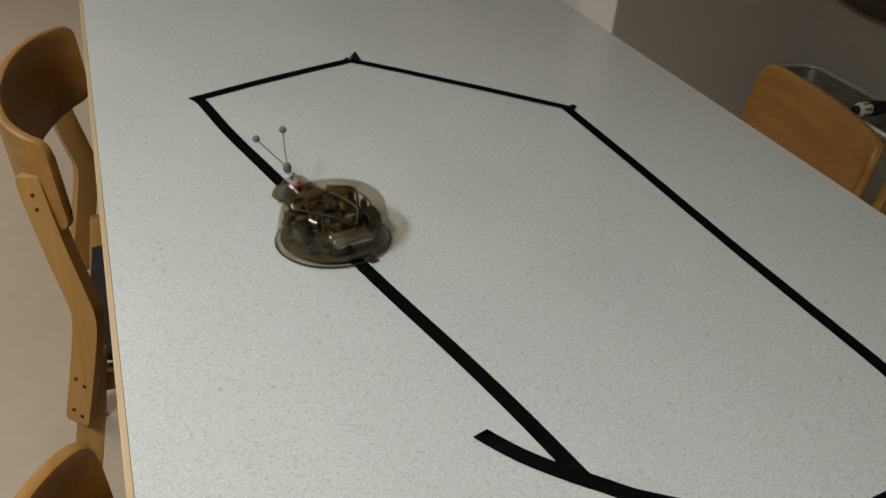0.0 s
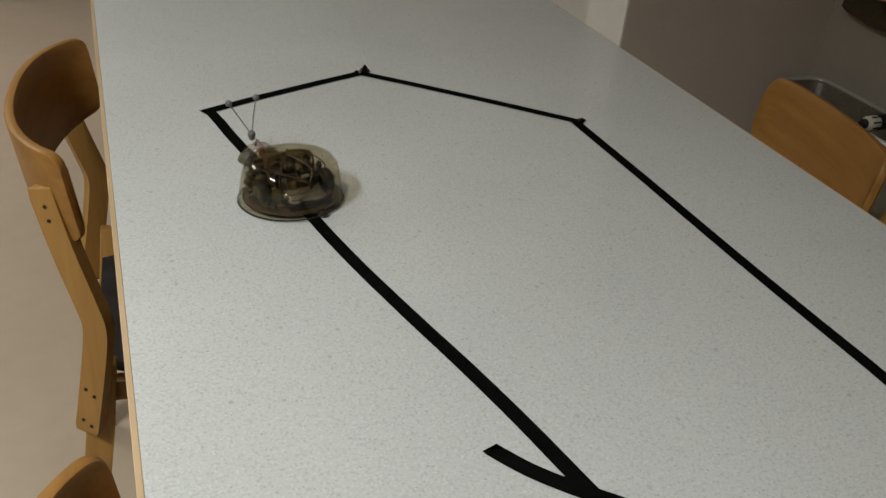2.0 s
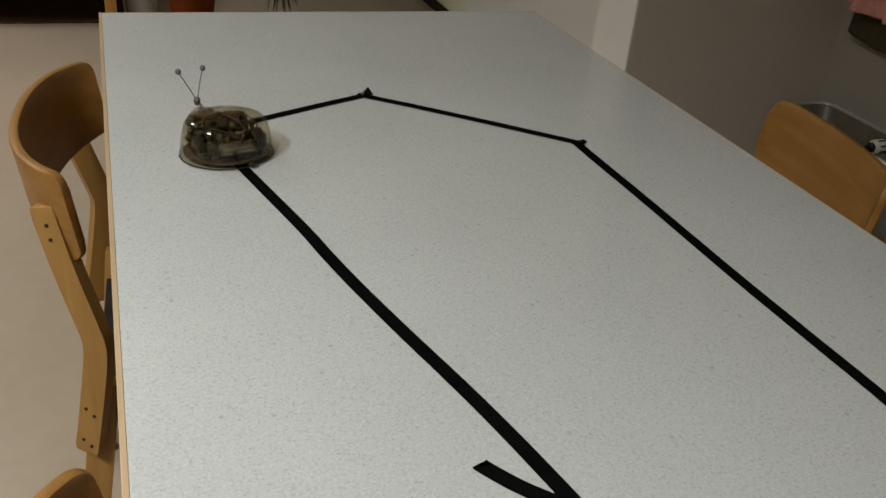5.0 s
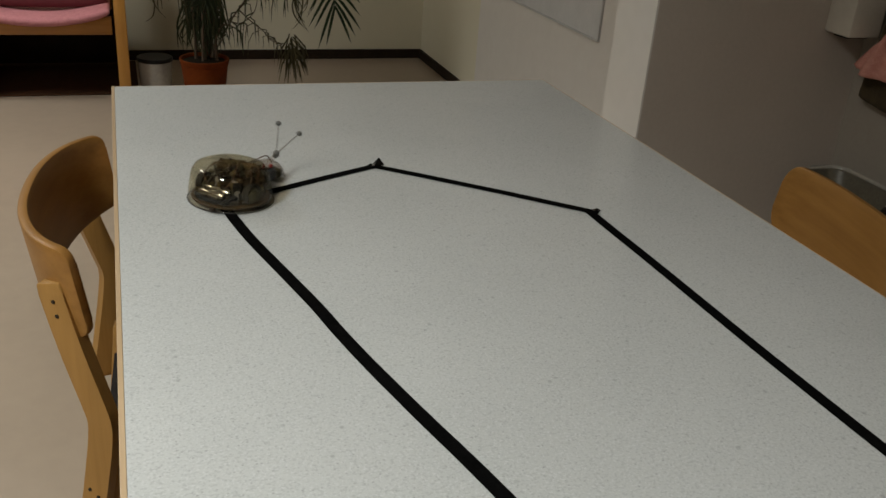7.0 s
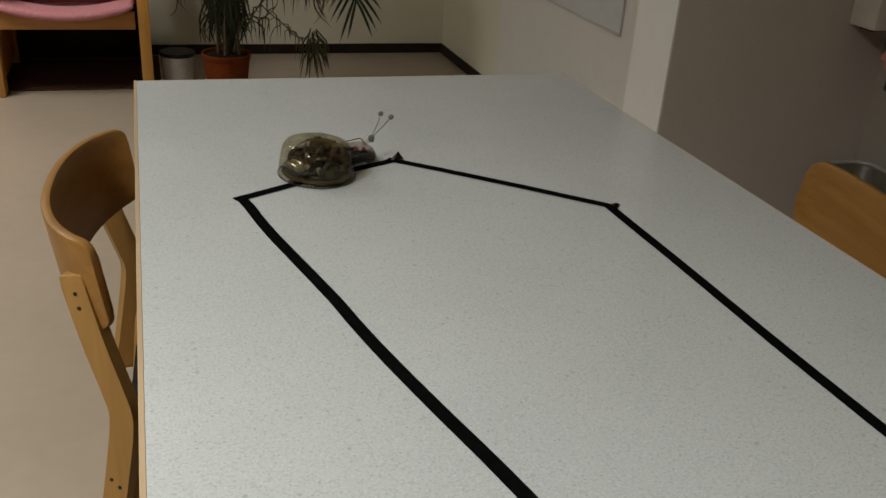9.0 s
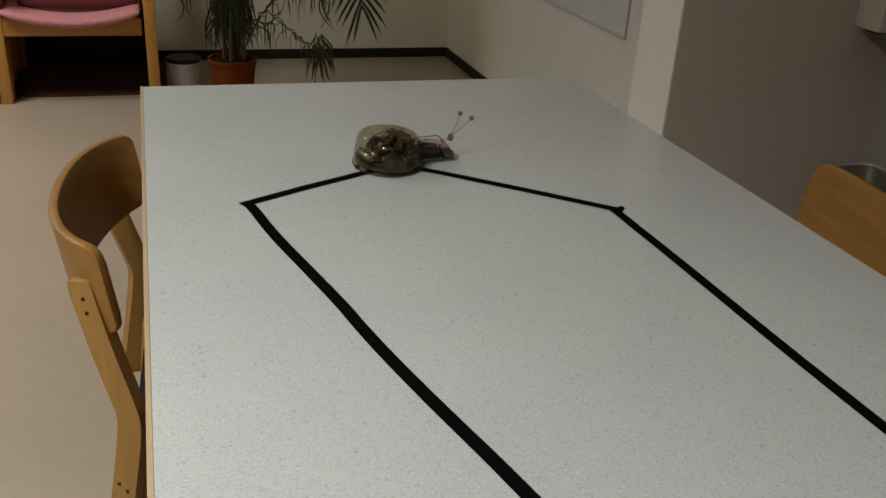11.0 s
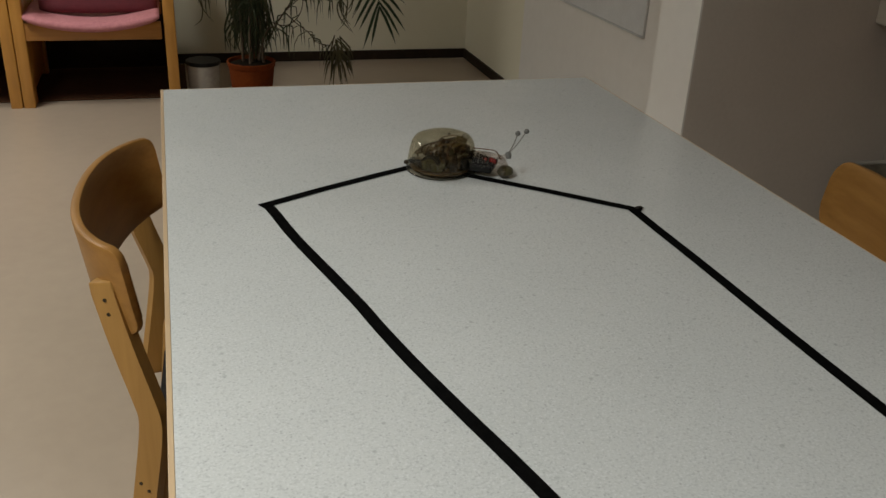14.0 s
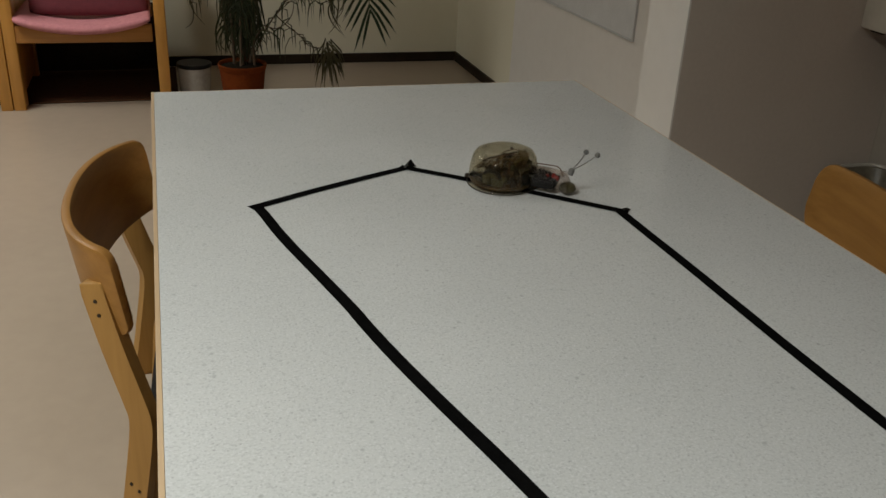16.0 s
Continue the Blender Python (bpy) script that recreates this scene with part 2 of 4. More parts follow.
def tube(points, radius, seg=8, bm=None, taper=1.0):
    """A round rod along a run of points."""
    bm = bm or bmesh.new()
    pts = [Vector(p) for p in points]
    rings = []
    for i, p in enumerate(pts):
        d = (pts[min(i + 1, len(pts) - 1)] - pts[max(i - 1, 0)]).normalized()
        u = d.orthogonal().normalized() if not rings else (u - d * u.dot(d)).normalized()
        w = d.cross(u)
        r = radius * (1 + (taper - 1) * i / (len(pts) - 1))
        rings.append([bm.verts.new(p + r * (math.cos(6.2831853 * k / seg) * u + math.sin(6.2831853 * k / seg) * w)) for k in range(seg)])
    for a, b in zip(rings, rings[1:]):
        for k in range(seg):
            bm.faces.new((a[k], a[(k + 1) % seg], b[(k + 1) % seg], b[k]))
    bm.faces.new(rings[0])
    bm.faces.new(rings[-1])
    return bm


def sheet(rows, thick):
    """A plate through a grid of points, thickened along its normals."""
    bm = bmesh.new()
    g = [[bm.verts.new(p) for p in r] for r in rows]
    for a, b in zip(g, g[1:]):
        for k in range(len(a) - 1):
            bm.faces.new((a[k], a[k + 1], b[k + 1], b[k]))
    bmesh.ops.recalc_face_normals(bm, faces=bm.faces)
    bmesh.ops.solidify(bm, geom=bm.faces[:], thickness=thick)
    return bm


def bar(outline, y, width, bevel=0.003):
    """A flat lamination: a closed outline in x and z, width along y."""
    bm = bmesh.new()
    a = [bm.verts.new((x, y - width / 2, z)) for x, z in outline]
    b = [bm.verts.new((x, y + width / 2, z)) for x, z in outline]
    bm.faces.new(a)
    bm.faces.new(b)
    for k in range(len(a)):
        j = (k + 1) % len(a)
        bm.faces.new((a[k], a[j], b[j], b[k]))
    bmesh.ops.bevel(bm, geom=bm.edges[:], offset=bevel, segments=2, affect="EDGES", profile=0.5)
    return bm


def stroke(line, width):
    """The closed outline, in two coordinates, of a stroke of even width along a line."""
    left, right = [], []
    for i, (x, z) in enumerate(line):
        x0, z0 = line[max(i - 1, 0)]
        x1, z1 = line[min(i + 1, len(line) - 1)]
        d = math.hypot(x1 - x0, z1 - z0)
        nx, nz = -(z1 - z0) / d * width / 2, (x1 - x0) / d * width / 2
        left.append((x + nx, z + nz))
        right.append((x - nx, z - nz))
    return left + right[::-1]


def rounded(line, steps=6):
    """Catmull-Rom through a run of points."""
    pts = [Vector(p) for p in line]
    out = []
    for i in range(len(pts) - 1):
        p0, p1, p2, p3 = pts[max(i - 1, 0)], pts[i], pts[i + 1], pts[min(i + 2, len(pts) - 1)]
        for k in range(steps):
            t = k / steps
            out.append(0.5 * ((2 * p1) + (p2 - p0) * t + (2 * p0 - 5 * p1 + 4 * p2 - p3) * t * t + (3 * p1 - p0 - 3 * p2 + p3) * t ** 3))
    out.append(pts[-1])
    return out


# ---- the room ----
X0, X1, Y0, Y1 = -3.4, 1.66, -4.2, 3.24
tagged(part("floor", box(((X0 + X1) / 2, (Y0 + Y1) / 2, -0.05), (X1 - X0 + 0.4, Y1 - Y0 + 0.4, 0.1)), M_FLOOR), "worn beige linoleum floor with a soft sheen", "floor", kind="structure")
tagged(part("ceiling", box(((X0 + X1) / 2, (Y0 + Y1) / 2, CEILING + 0.05), (X1 - X0 + 0.4, Y1 - Y0 + 0.4, 0.1)), M_CEIL), "plain white painted ceiling over the room", "ceiling", kind="structure")
H = CEILING
tagged(part("wall_north", box(((X0 + X1) / 2, Y1 + 0.1, H / 2), (X1 - X0, 0.2, H)), M_WALL), "off-white painted wall behind the plants", "wall", kind="structure")
# south and west are never in view; they are dark to bounce less light
tagged(part("wall_south", box(((X0 + X1) / 2, Y0 - 0.1, H / 2), (X1 - X0, 0.2, H)), M_LOWBOUNCE), "plain unseen wall closing the room, darkened to cut bounced light", "wall", kind="structure")
tagged(part("wall_west", box((X0 - 0.1, (Y0 + Y1) / 2, H / 2), (0.2, Y1 - Y0 + 0.4, H)), M_LOWBOUNCE), "plain unseen wall closing the room, darkened to cut bounced light", "wall", kind="structure")
tagged(part("wall_east", box((X1 + 0.1, (Y0 + Y1) / 2, H / 2), (0.2, Y1 - Y0 + 0.4, H)), M_WALL), "off-white painted wall with a pale panel", "wall", kind="structure")

PX, PY0, PY1 = 1.09, -0.11, 0.055
partition = tagged(part("wall_partition", box(((PX + 0.004 + X1) / 2, (PY0 + PY1) / 2, H / 2), (X1 - PX - 0.004, PY1 - PY0, H)), M_GREYWALL), "short grey partition wall beside the wash basin", "wall", kind="structure")
tagged(part("partition_end", box((PX + 0.002, (PY0 + PY1) / 2, H / 2), (0.004, PY1 - PY0 - 0.002, H)), M_PALE), "white painted end post of the partition wall", "wall", kind="structure")
tagged(part("trim_panel", box((X1 - 0.006, 1.19, H / 2), (0.012, 2.26, H), 0.002), M_PALE), "pale painted wall panel on the side wall", "wall panel", kind="structure")

for name, c, s in (("baseboard_north", ((X0 + X1) / 2, Y1 - 0.007, 0.026), (X1 - X0, 0.014, 0.052)),
                   ("baseboard_east", (X1 - 0.007, 2.78, 0.026), (0.014, 0.89, 0.052)),
                   ("baseboard_east_panel", (X1 - 0.019, 1.19, 0.026), (0.014, 2.26, 0.052)),
                   ("baseboard_west", (X0 + 0.007, (Y0 + Y1) / 2, 0.026), (0.014, Y1 - Y0 - 0.04, 0.052))):
    tagged(part(name, box(c, s, 0.003), M_SKIRT), "dark brown skirting board along the wall", "skirting board", kind="structure")

# thin facing over the east wall; its grey holds the niche's shade
tagged(part("wall_niche", box((X1 - 0.004, (Y0 + PY0) / 2, H / 2), (0.008, PY0 - Y0 - 0.002, H)), M_NICHE_SHADED), "grey wall behind the wash basin, darkened for the niche's shade", "wall", kind="structure")

board = tagged(empty("pinboard", pose(X1 - 0.012, 1.90, 0)), "grey pinboard in a thin pale frame on the wall", "pinboard")
part("panel", box((-0.005, -0.20, 1.12), (0.010, 1.16, 1.09), 0.002), M_BOARD, board)
part("rail", box((-0.006, -0.20, 0.571), (0.012, 1.16, 0.006), 0.0005), M_BOARD, board, "grey bottom rail")

for (lx, ly), (wide, long) in zip(LAMPS, SIZES):
    lamp = tagged(empty("ceiling_lamp", pose(lx, ly, CEILING)), "long white fluorescent lamp fixed to the ceiling", "lamp", "ceiling lamps")
    part("housing", box((0, 0, -0.025), (wide + 0.06, long + 0.10, 0.05), 0.006), M_WHITE, lamp)
    part("diffuser", box((0, 0, -0.062), (wide + 0.02, long + 0.03, 0.024), 0.006), M_TUBE, lamp)

tagged(part("rug", box((-1.1, 2.88, 0.004), (2.35, 0.62, 0.008), 0.003), M_RUG), "dark brown rug lying under the armchair", "rug")


# ---- the table and its track ----
T, TW, TL = 0.74, 0.90, 1.80
table = tagged(empty("table", pose(0, 0, 0)), "long table with a speckled pale grey laminate top", "table")
part("tabletop", box((TW / 2 - 0.0012, -TL / 2, T - 0.0135), (TW - 0.0056, TL - 0.008, 0.027), 0.0004), M_LAMINATE, table)
for c, size in (((-0.0013, -TL / 2, T - 0.0145), (0.0054, TL, 0.0288)), ((TW - 0.0028, -TL / 2, T - 0.0145), (0.0016, TL, 0.029)),
                ((TW / 2, -0.0028, T - 0.0145), (TW - 0.008, 0.0016, 0.029)), ((TW / 2, -TL + 0.002, T - 0.0145), (TW - 0.008, 0.004, 0.029))):
    part("edge_band", box(c, size, 0.0006), M_EDGE, table, "beech edge band")
for lx in (0.07, TW - 0.07):
    for ly in (-0.07, -TL + 0.07):
        part("leg", box((lx, ly, (T - 0.028) / 2), (0.05, 0.05, T - 0.028), 0.005), M_BIRCH_UP, table)
for ly in (-0.07, -TL + 0.07):
    part("apron", box((TW / 2, ly, T - 0.063), (TW - 0.2, 0.022, 0.07), 0.003), M_BIRCH_UP, table)
for lx in (0.07, TW - 0.07):
    part("apron", box((lx, -TL / 2, T - 0.063), (0.022, TL - 0.2, 0.07), 0.003), M_BIRCH, table)

TAPE_W = 0.0155


def tape(line, lift, label, cut=None):
    """A strip of tape 0.3 mm thick on the table."""
    ring = stroke(line, TAPE_W)
    if cut:
        ring[0], ring[-1] = cut
    half = len(ring) // 2
    bm = bmesh.new()
    lo = [bm.verts.new((x, y, T + lift)) for x, y in ring]
    hi = [bm.verts.new((x, y, T + lift + 0.0003)) for x, y in ring]
    for k in range(half - 1):
        a, b, c, d = k, k + 1, len(ring) - 2 - k, len(ring) - 1 - k
        bm.faces.new([hi[i] for i in (a, b, c, d)])
        bm.faces.new([lo[i] for i in (d, c, b, a)])
        bm.faces.new((lo[a], lo[b], hi[b], hi[a]))
        bm.faces.new((lo[c], lo[d], hi[d], hi[c]))
    bm.faces.new((lo[0], hi[0], hi[-1], lo[-1]))
    bm.faces.new((lo[half - 1], hi[half - 1], hi[half], lo[half]))
    return tagged(part("tape_strip", bm, M_TAPE), label, "tape", "tape track")


def smooth2(line, steps=5):
    return [(v.x, v.y) for v in rounded([(x, y, 0) for x, y in line], steps)]


A, B, C = (0.134, -0.624), (0.384, -0.501), (0.650, -0.731)
tape(smooth2([(0.1345, -0.617), (0.1430, -0.655), (0.1510, -0.700), (0.1630, -0.757), (0.1890, -0.862), (0.2065, -0.935), (0.2165, -0.985), (0.2325, -1.055), (0.256, -1.145), (0.281, -1.235), (0.301, -1.315), (0.3195, -1.400)]), 0.0004,
     "black tape strip running up the table")
tape([(0.126, -0.6265), (0.219, -0.577), (0.312, -0.532), (0.392, -0.4955)], 0.0008, "black tape strip across the far corner")
tape([(0.374, -0.494), (0.441, -0.548), (0.546, -0.637), (0.640, -0.7205), (0.6555, -0.735)], 0.0012, "black tape strip slanting across the table")
tape(smooth2([(0.646, -0.722), (0.6475, -0.80), (0.6505, -0.914), (0.6535, -1.111), (0.6575, -1.239), (0.661, -1.35), (0.655, -1.43)]), 0.0004, "black tape strip running down the table")
tape(smooth2([(0.259, -1.331), (0.282, -1.364), (0.308, -1.391), (0.330, -1.410), (0.360, -1.434), (0.44, -1.475), (0.55, -1.482), (0.662, -1.418)]), 0.0008, "curved black tape strip with a loose tail", ((0.2725, -1.3375), (0.2545, -1.3365)))


def peak(at, turn, length, height, lean, label):
    """The pinched end of a strip that stands up from the table."""
    bm = bmesh.new()
    pts = [(-length, -0.004, 0), (length, -0.004, 0), (length * 0.2, lean, height), (-length, 0.004, 0), (length, 0.004, 0)]
    v = [bm.verts.new(p) for p in pts]
    for f in ((0, 1, 2), (4, 3, 2), (1, 4, 2), (3, 0, 2), (0, 3, 4, 1)):
        bm.faces.new([v[i] for i in f])
    bmesh.ops.bevel(bm, geom=bm.edges[:], offset=0.0006, segments=1, affect="EDGES")
    ob = tagged(part("tape_end", bm, M_TAPE_GLOSS), label, "tape", "tape ends")
    ob.matrix_basis = pose(at[0], at[1], T + 0.0015, 0, 0, turn)


peak((0.389, -0.497), 15, 0.010, 0.013, 0.001, "pinched black tape end standing up")
peak((0.657, -0.725), 5, 0.007, 0.003, 0.001, "small curled black tape end")


# ---- chairs ----
def chair(m, label, drop=0.0, end=0.012, deep=0.087, wide=0.214, splay=30, behind=0.0, foot=0.0, turn=0.09):
    """A bent-plywood chair: local x towards the table, y across, z up. drop: by how much its back is lower; end, deep, wide: its curve; turn: how far its corners are rounded."""
    ch = tagged(empty("chair", m), label, "chair", "chairs round the table")
    rows, n, k = [], 45, 11
    for j in range(k):
        w = j / (k - 1)
        row = []
        for i in range(n):
            f = math.sin(1.5708 * (-1 + 2 * i / (n - 1)))
            u = 0.93 * f
            edge = max(0.0, abs(f) - 1 + turn) / turn
            half = 0.0635 - 0.167 * turn * (1 - math.sqrt(max(0.0, 1 - edge ** 2)))
            z = 0.7215 + (2 * w - 1) * half + 0.022 * (1 - w) * abs(u) ** 3
            y = wide * math.sin(1.25 * u) / math.sin(1.25)
            x = end - deep * (1 - abs(u) ** 2.2) - 0.019 * (z - 0.785) / 0.13
            row.append((x, y, z))
        rows.append(row)
    bm = sheet(rows, 0.012)
    bmesh.ops.translate(bm, vec=(0, 0, -drop), verts=bm.verts)
    rim = [e for e in bm.edges if len(e.link_faces) == 2 and e.calc_face_angle() > 0.9]
    bmesh.ops.bevel(bm, geom=rim, offset=0.003, segments=2, affect="EDGES", profile=0.5)
    part("backrest", bm, M_BIRCH, ch, "curved birch plywood backrest", True)
    for s in (-1, 1):
        y, back = s * (wide - 0.017), (-0.014 if s > 0 else 0.008) - behind
        line = [(v.x, v.y) for v in rounded([(-0.036, 0.738 - drop, 0), (-0.016, 0.660 - drop, 0), (0.006, 0.590, 0), (0.0135, 0.562, 0), (0.012, 0.535, 0), (0.004, 0.490, 0), (-0.008, 0.430, 0), (-0.019, 0.378, 0)], 4)]
        bm = bar(stroke(line, 0.033), 0, 0.017)
        bm.transform(pose(back, y, 0, 0, 0, s * splay))
        up = part("upright", bm, M_BIRCH_UP, ch, "", True)
        for sx, sz in ((-0.010, 0.456), (0.001, 0.447), (-0.020, 0.402), (-0.009, 0.394), (-0.030, 0.716 - drop), (-0.027, 0.698 - drop)):
            b = bmesh.new()
            bmesh.ops.create_cone(b, cap_ends=True, segments=10, radius1=0.0023, radius2=0.0023, depth=0.002, matrix=pose(back, y, 0, 0, 0, s * splay) @ pose(sx, s * 0.0088, sz, 90))
            part("screw", b, M_SCREW, up)
        part("rear_leg", bar(stroke([(0.016, 0.48), (0.004, 0.37), (-0.040, foot)], 0.036), y - s * 0.0235, 0.024), M_BIRCH_UP, ch, "", True)
        part("front_leg", bar(stroke([(0.355, 0.425), (0.385, foot)], 0.030), y - s * 0.0235, 0.024), M_BIRCH_UP, ch, "", True)
        part("side_rail", bar(stroke([(0.0, 0.415), (0.37, 0.425)], 0.032), y - s * 0.047, 0.022), M_BIRCH_UP, ch, "", True)
    rows = []
    for j in range(11):
        x = 0.0 + 0.405 * j / 10
        rows.append([(x, (wide - 0.005) * u * (1 - 0.38 * (1 - j / 10) ** 2), 0.452 - 0.012 * (1 - u * u) - 0.03 * max(0, j / 10 - 0.8) ** 2 * 9) for u in [-1 + i / 5 for i in range(11)]])
    part("seat", sheet(rows, 0.014), M_SEAT, ch, "dark grey seat", True)
    return ch


first = chair(pose(-0.0385, -0.5613, -0.0738, 0, 0, -4.5) @ Matrix.Scale(1.06, 4), "bent birch plywood chair with a dark grey seat at the table", foot=0.0696)
copy_thing(first, pose(-0.0245, -1.4960, -0.0738, 0, 0, 1))
chair(pose(1.004, -0.8200, 0, 0, 0, 169.5), "bent birch plywood chair with a lower back facing the table", 0.012, 0.0, 0.036, 0.170, 8, 0.030, turn=0.20)

# ---- the corner beyond the table ----
arm = tagged(empty("armchair", pose(-0.305, 2.45, 0)), "pine armchair with pink wool cushions on a brown rug", "armchair", "pink armchairs")
for lx, wide in ((-0.305, 0.050), (0.322, 0.050)):
    part("front_leg", box((lx, 0.06, 0.31), (wide, 0.10, 0.62), 0.006, Euler((radians(2), 0, 0)).to_matrix()), M_PINE, arm, "", True)
    part("side_panel", box((lx, 0.36, 0.32), (0.020, 0.50, 0.56), 0.003), M_PINE, arm, "", True)
    part("rear_leg", box((lx, 0.63, 0.27), (0.046, 0.05, 0.54), 0.006), M_PINE, arm, "", True)
    part("armrest", box((lx, 0.32, 0.632), (0.07, 0.72, 0.026), 0.008), M_PINE, arm, "", True)
# added board: blocks light, its dark colour is the shade under the seat
part("shade_board", box((0, 0.655, 0.19), (0.60, 0.014, 0.34), 0.003), M_SKIRT, arm, "", True)
part("front_rail", box((0, 0.03, 0.338), (0.57, 0.028, 0.078), 0.005), M_PINE_X, arm, "", True)
part("rear_rail", box((0, 0.60, 0.33), (0.57, 0.028, 0.06), 0.005), M_PINE_X, arm, "", True)


def cushion(wide, centre, along, up, deep, thick, sag, hollow=0.0):
    """A soft slab across x: a rounded section swept from side to side, its ends lifted by sag and pinched round."""
    bm, rings, seg = bmesh.new(), [], 28
    for i in range(31):
        u = -1 + i / 15
        pinch = (1 - abs(u) ** 9) ** 0.5 if abs(u) < 1 else 0.25
        ring = []
        for k in range(seg):
            a = 6.2831853 * k / seg
            c, d = math.cos(a), math.sin(a)
            p = deep / 2 * math.copysign(abs(c) ** 0.45, c) * (0.94 + 0.06 * pinch)
            q = thick / 2 * math.copysign(abs(d) ** 0.6, d) * (0.35 + 0.65 * pinch)
            q -= hollow * (1 - u * u) * (1 - (2 * p / deep) ** 2)
            w = Vector(centre) + Vector(along) * p + Vector(up) * q + Vector((wide / 2 * u, 0, sag * u * u))
            ring.append(bm.verts.new(w))
        rings.append(ring)
    for a, b in zip(rings, rings[1:]):
        for k in range(seg):
            bm.faces.new((a[k], a[(k + 1) % seg], b[(k + 1) % seg], b[k]))
    bm.faces.new(rings[0])
    bm.faces.new(rings[-1])
    return bm


part("seat_cushion", cushion(0.560, (0, 0.265, 0.350), (0, 1, -0.03), (0, 0.03, 1), 0.58, 0.054, 0.046, 0.004), M_PINK, arm, "pale pink sagging seat cushion", "all")
# darker than the seat because its shade is coloured in
part("back_cushion", cushion(0.500, (0.024, 0.245, 0.655), (0, 0.35, 0.937), (0, -0.937, 0.35), 0.56, 0.085, 0.006, -0.01), M_PINK_SHADED, arm, "deep pink back cushion, darkened for its dim corner", "all")

copy_thing(arm, pose(-0.985, 2.45, 0))

jar = tagged(empty("plastic_tub", pose(0.155, 2.62, 0)), "milky plastic tub standing beside the plant pot", "tub")
part("body", lathe([(0, 0.003), (0.062, 0.003), (0.068, 0.0), (0.078, 0.147), (0.076, 0.147), (0.066, 0.006), (0, 0.006)], 28), M_MILK, jar, "", True)
part("lid", lathe([(0, 0.148), (0.080, 0.148), (0.082, 0.151), (0.082, 0.163), (0.079, 0.166), (0, 0.166)], 28), M_BLACK, jar, "dark lid", True)


def blade(bm, path, width, sag=0.0):
    """A narrow pointed leaf along a path, folded along its rib."""
    pts = [Vector(p) for p in path]
    n = len(pts)
    prev = None
    for i, p in enumerate(pts):
        d = (pts[min(i + 1, n - 1)] - pts[max(i - 1, 0)]).normalized()
        side = d.cross(Vector((0.2, -1, 0.15))).normalized()
        f = i / (n - 1)
        w = width * (math.sin(math.pi * min(1, 0.18 + f * 0.82)) ** 0.7 if f < 1 else 0.0)
        up = side.cross(d) * w * 0.25
        cur = [bm.verts.new(p + side * w * 0.5 + up), bm.verts.new(p), bm.verts.new(p - side * w * 0.5 + up)]
        if prev:
            bm.faces.new((prev[0], prev[1], cur[1], cur[0]))
            bm.faces.new((prev[1], prev[2], cur[2], cur[1]))
        prev = cur


def leaf_thing(bm, name, mat, parent, label=""):
    bmesh.ops.solidify(bm, geom=bm.faces[:], thickness=0.0006)
    return part(name, bm, mat, parent, label)


rng = random.Random(7)
PLANT = (0.365, 2.42)
plant = tagged(empty("potted_plant", pose(PLANT[0], PLANT[1], 0)), "leggy green plant with drooping leaves in a terracotta pot", "plant")
part("pot", lathe([(0, 0.004), (0.082, 0.004), (0.084, 0.0), (0.1045, 0.180), (0.107, 0.182), (0.108, 0.184), (0.111, 0.204), (0.109, 0.207), (0.103, 0.205), (0.096, 0.17), (0, 0.17)], 36), M_TERRA, plant, "", True)
part("soil", lathe([(0, 0.200), (0.05, 0.202), (0.099, 0.192), (0.0985, 0.187), (0, 0.187)], 24), M_SOIL, plant)
part("stem", tube(rounded([(0.0, 0, 0.19), (0.012, 0, 0.4), (-0.01, 0, 0.7), (0.0, 0, 1.15)], 6), 0.012, 10, None, 0.7), M_BARK, plant, "", True)
part("stem", tube(rounded([(0.04, 0.02, 0.19), (0.03, 0.02, 0.5), (0.07, 0.03, 0.85)], 6), 0.011, 8, None, 0.7), M_BARK, plant, "", True)
for path, r in (([(-0.035, 0.01, 0.19), (-0.040, 0.0, 0.42), (-0.055, 0.0, 0.72), (-0.05, 0.0, 1.0)], 0.007), ([(0.055, -0.02, 0.19), (0.048, -0.03, 0.30), (0.052, -0.03, 0.40)], 0.007), ([(-0.01, -0.04, 0.19), (0.0, -0.045, 0.5), (0.02, -0.04, 0.9)], 0.006)):
    part("stem", tube(rounded(path, 6), r, 8, None, 0.6), M_BARK, plant, "", True)
crown = bmesh.new()
for k in range(760):
    a = rng.uniform(0, 6.283)
    z = 0.33 + 0.92 * rng.random()
    sx, sy = rng.choice(((0.0, 0.0), (-0.045, 0.0), (0.01, -0.04), (0.05, 0.03)))
    out = rng.uniform(0.015, 0.066) * (1 if z < 0.9 else 1.6)
    drop = rng.uniform(0.06, 0.17)
    sway, kink = rng.uniform(-0.03, 0.03), rng.uniform(-0.018, 0.018)
    dx, dy = math.cos(a), math.sin(a) * 0.8
    blade(crown, rounded([(sx + dx * 0.008, sy + dy * 0.008, z), (sx + dx * out * 0.7, sy + dy * out * 0.7, z + rng.uniform(-0.02, 0.02)), (sx + dx * out + kink, sy + dy * out, z - drop * 0.45), (sx + dx * out * 1.05 + sway, sy + dy * out * 1.05, z - drop)], 3), rng.uniform(0.005, 0.011))
leaf_thing(crown, "foliage", M_LEAF, plant)
withering = bmesh.new()
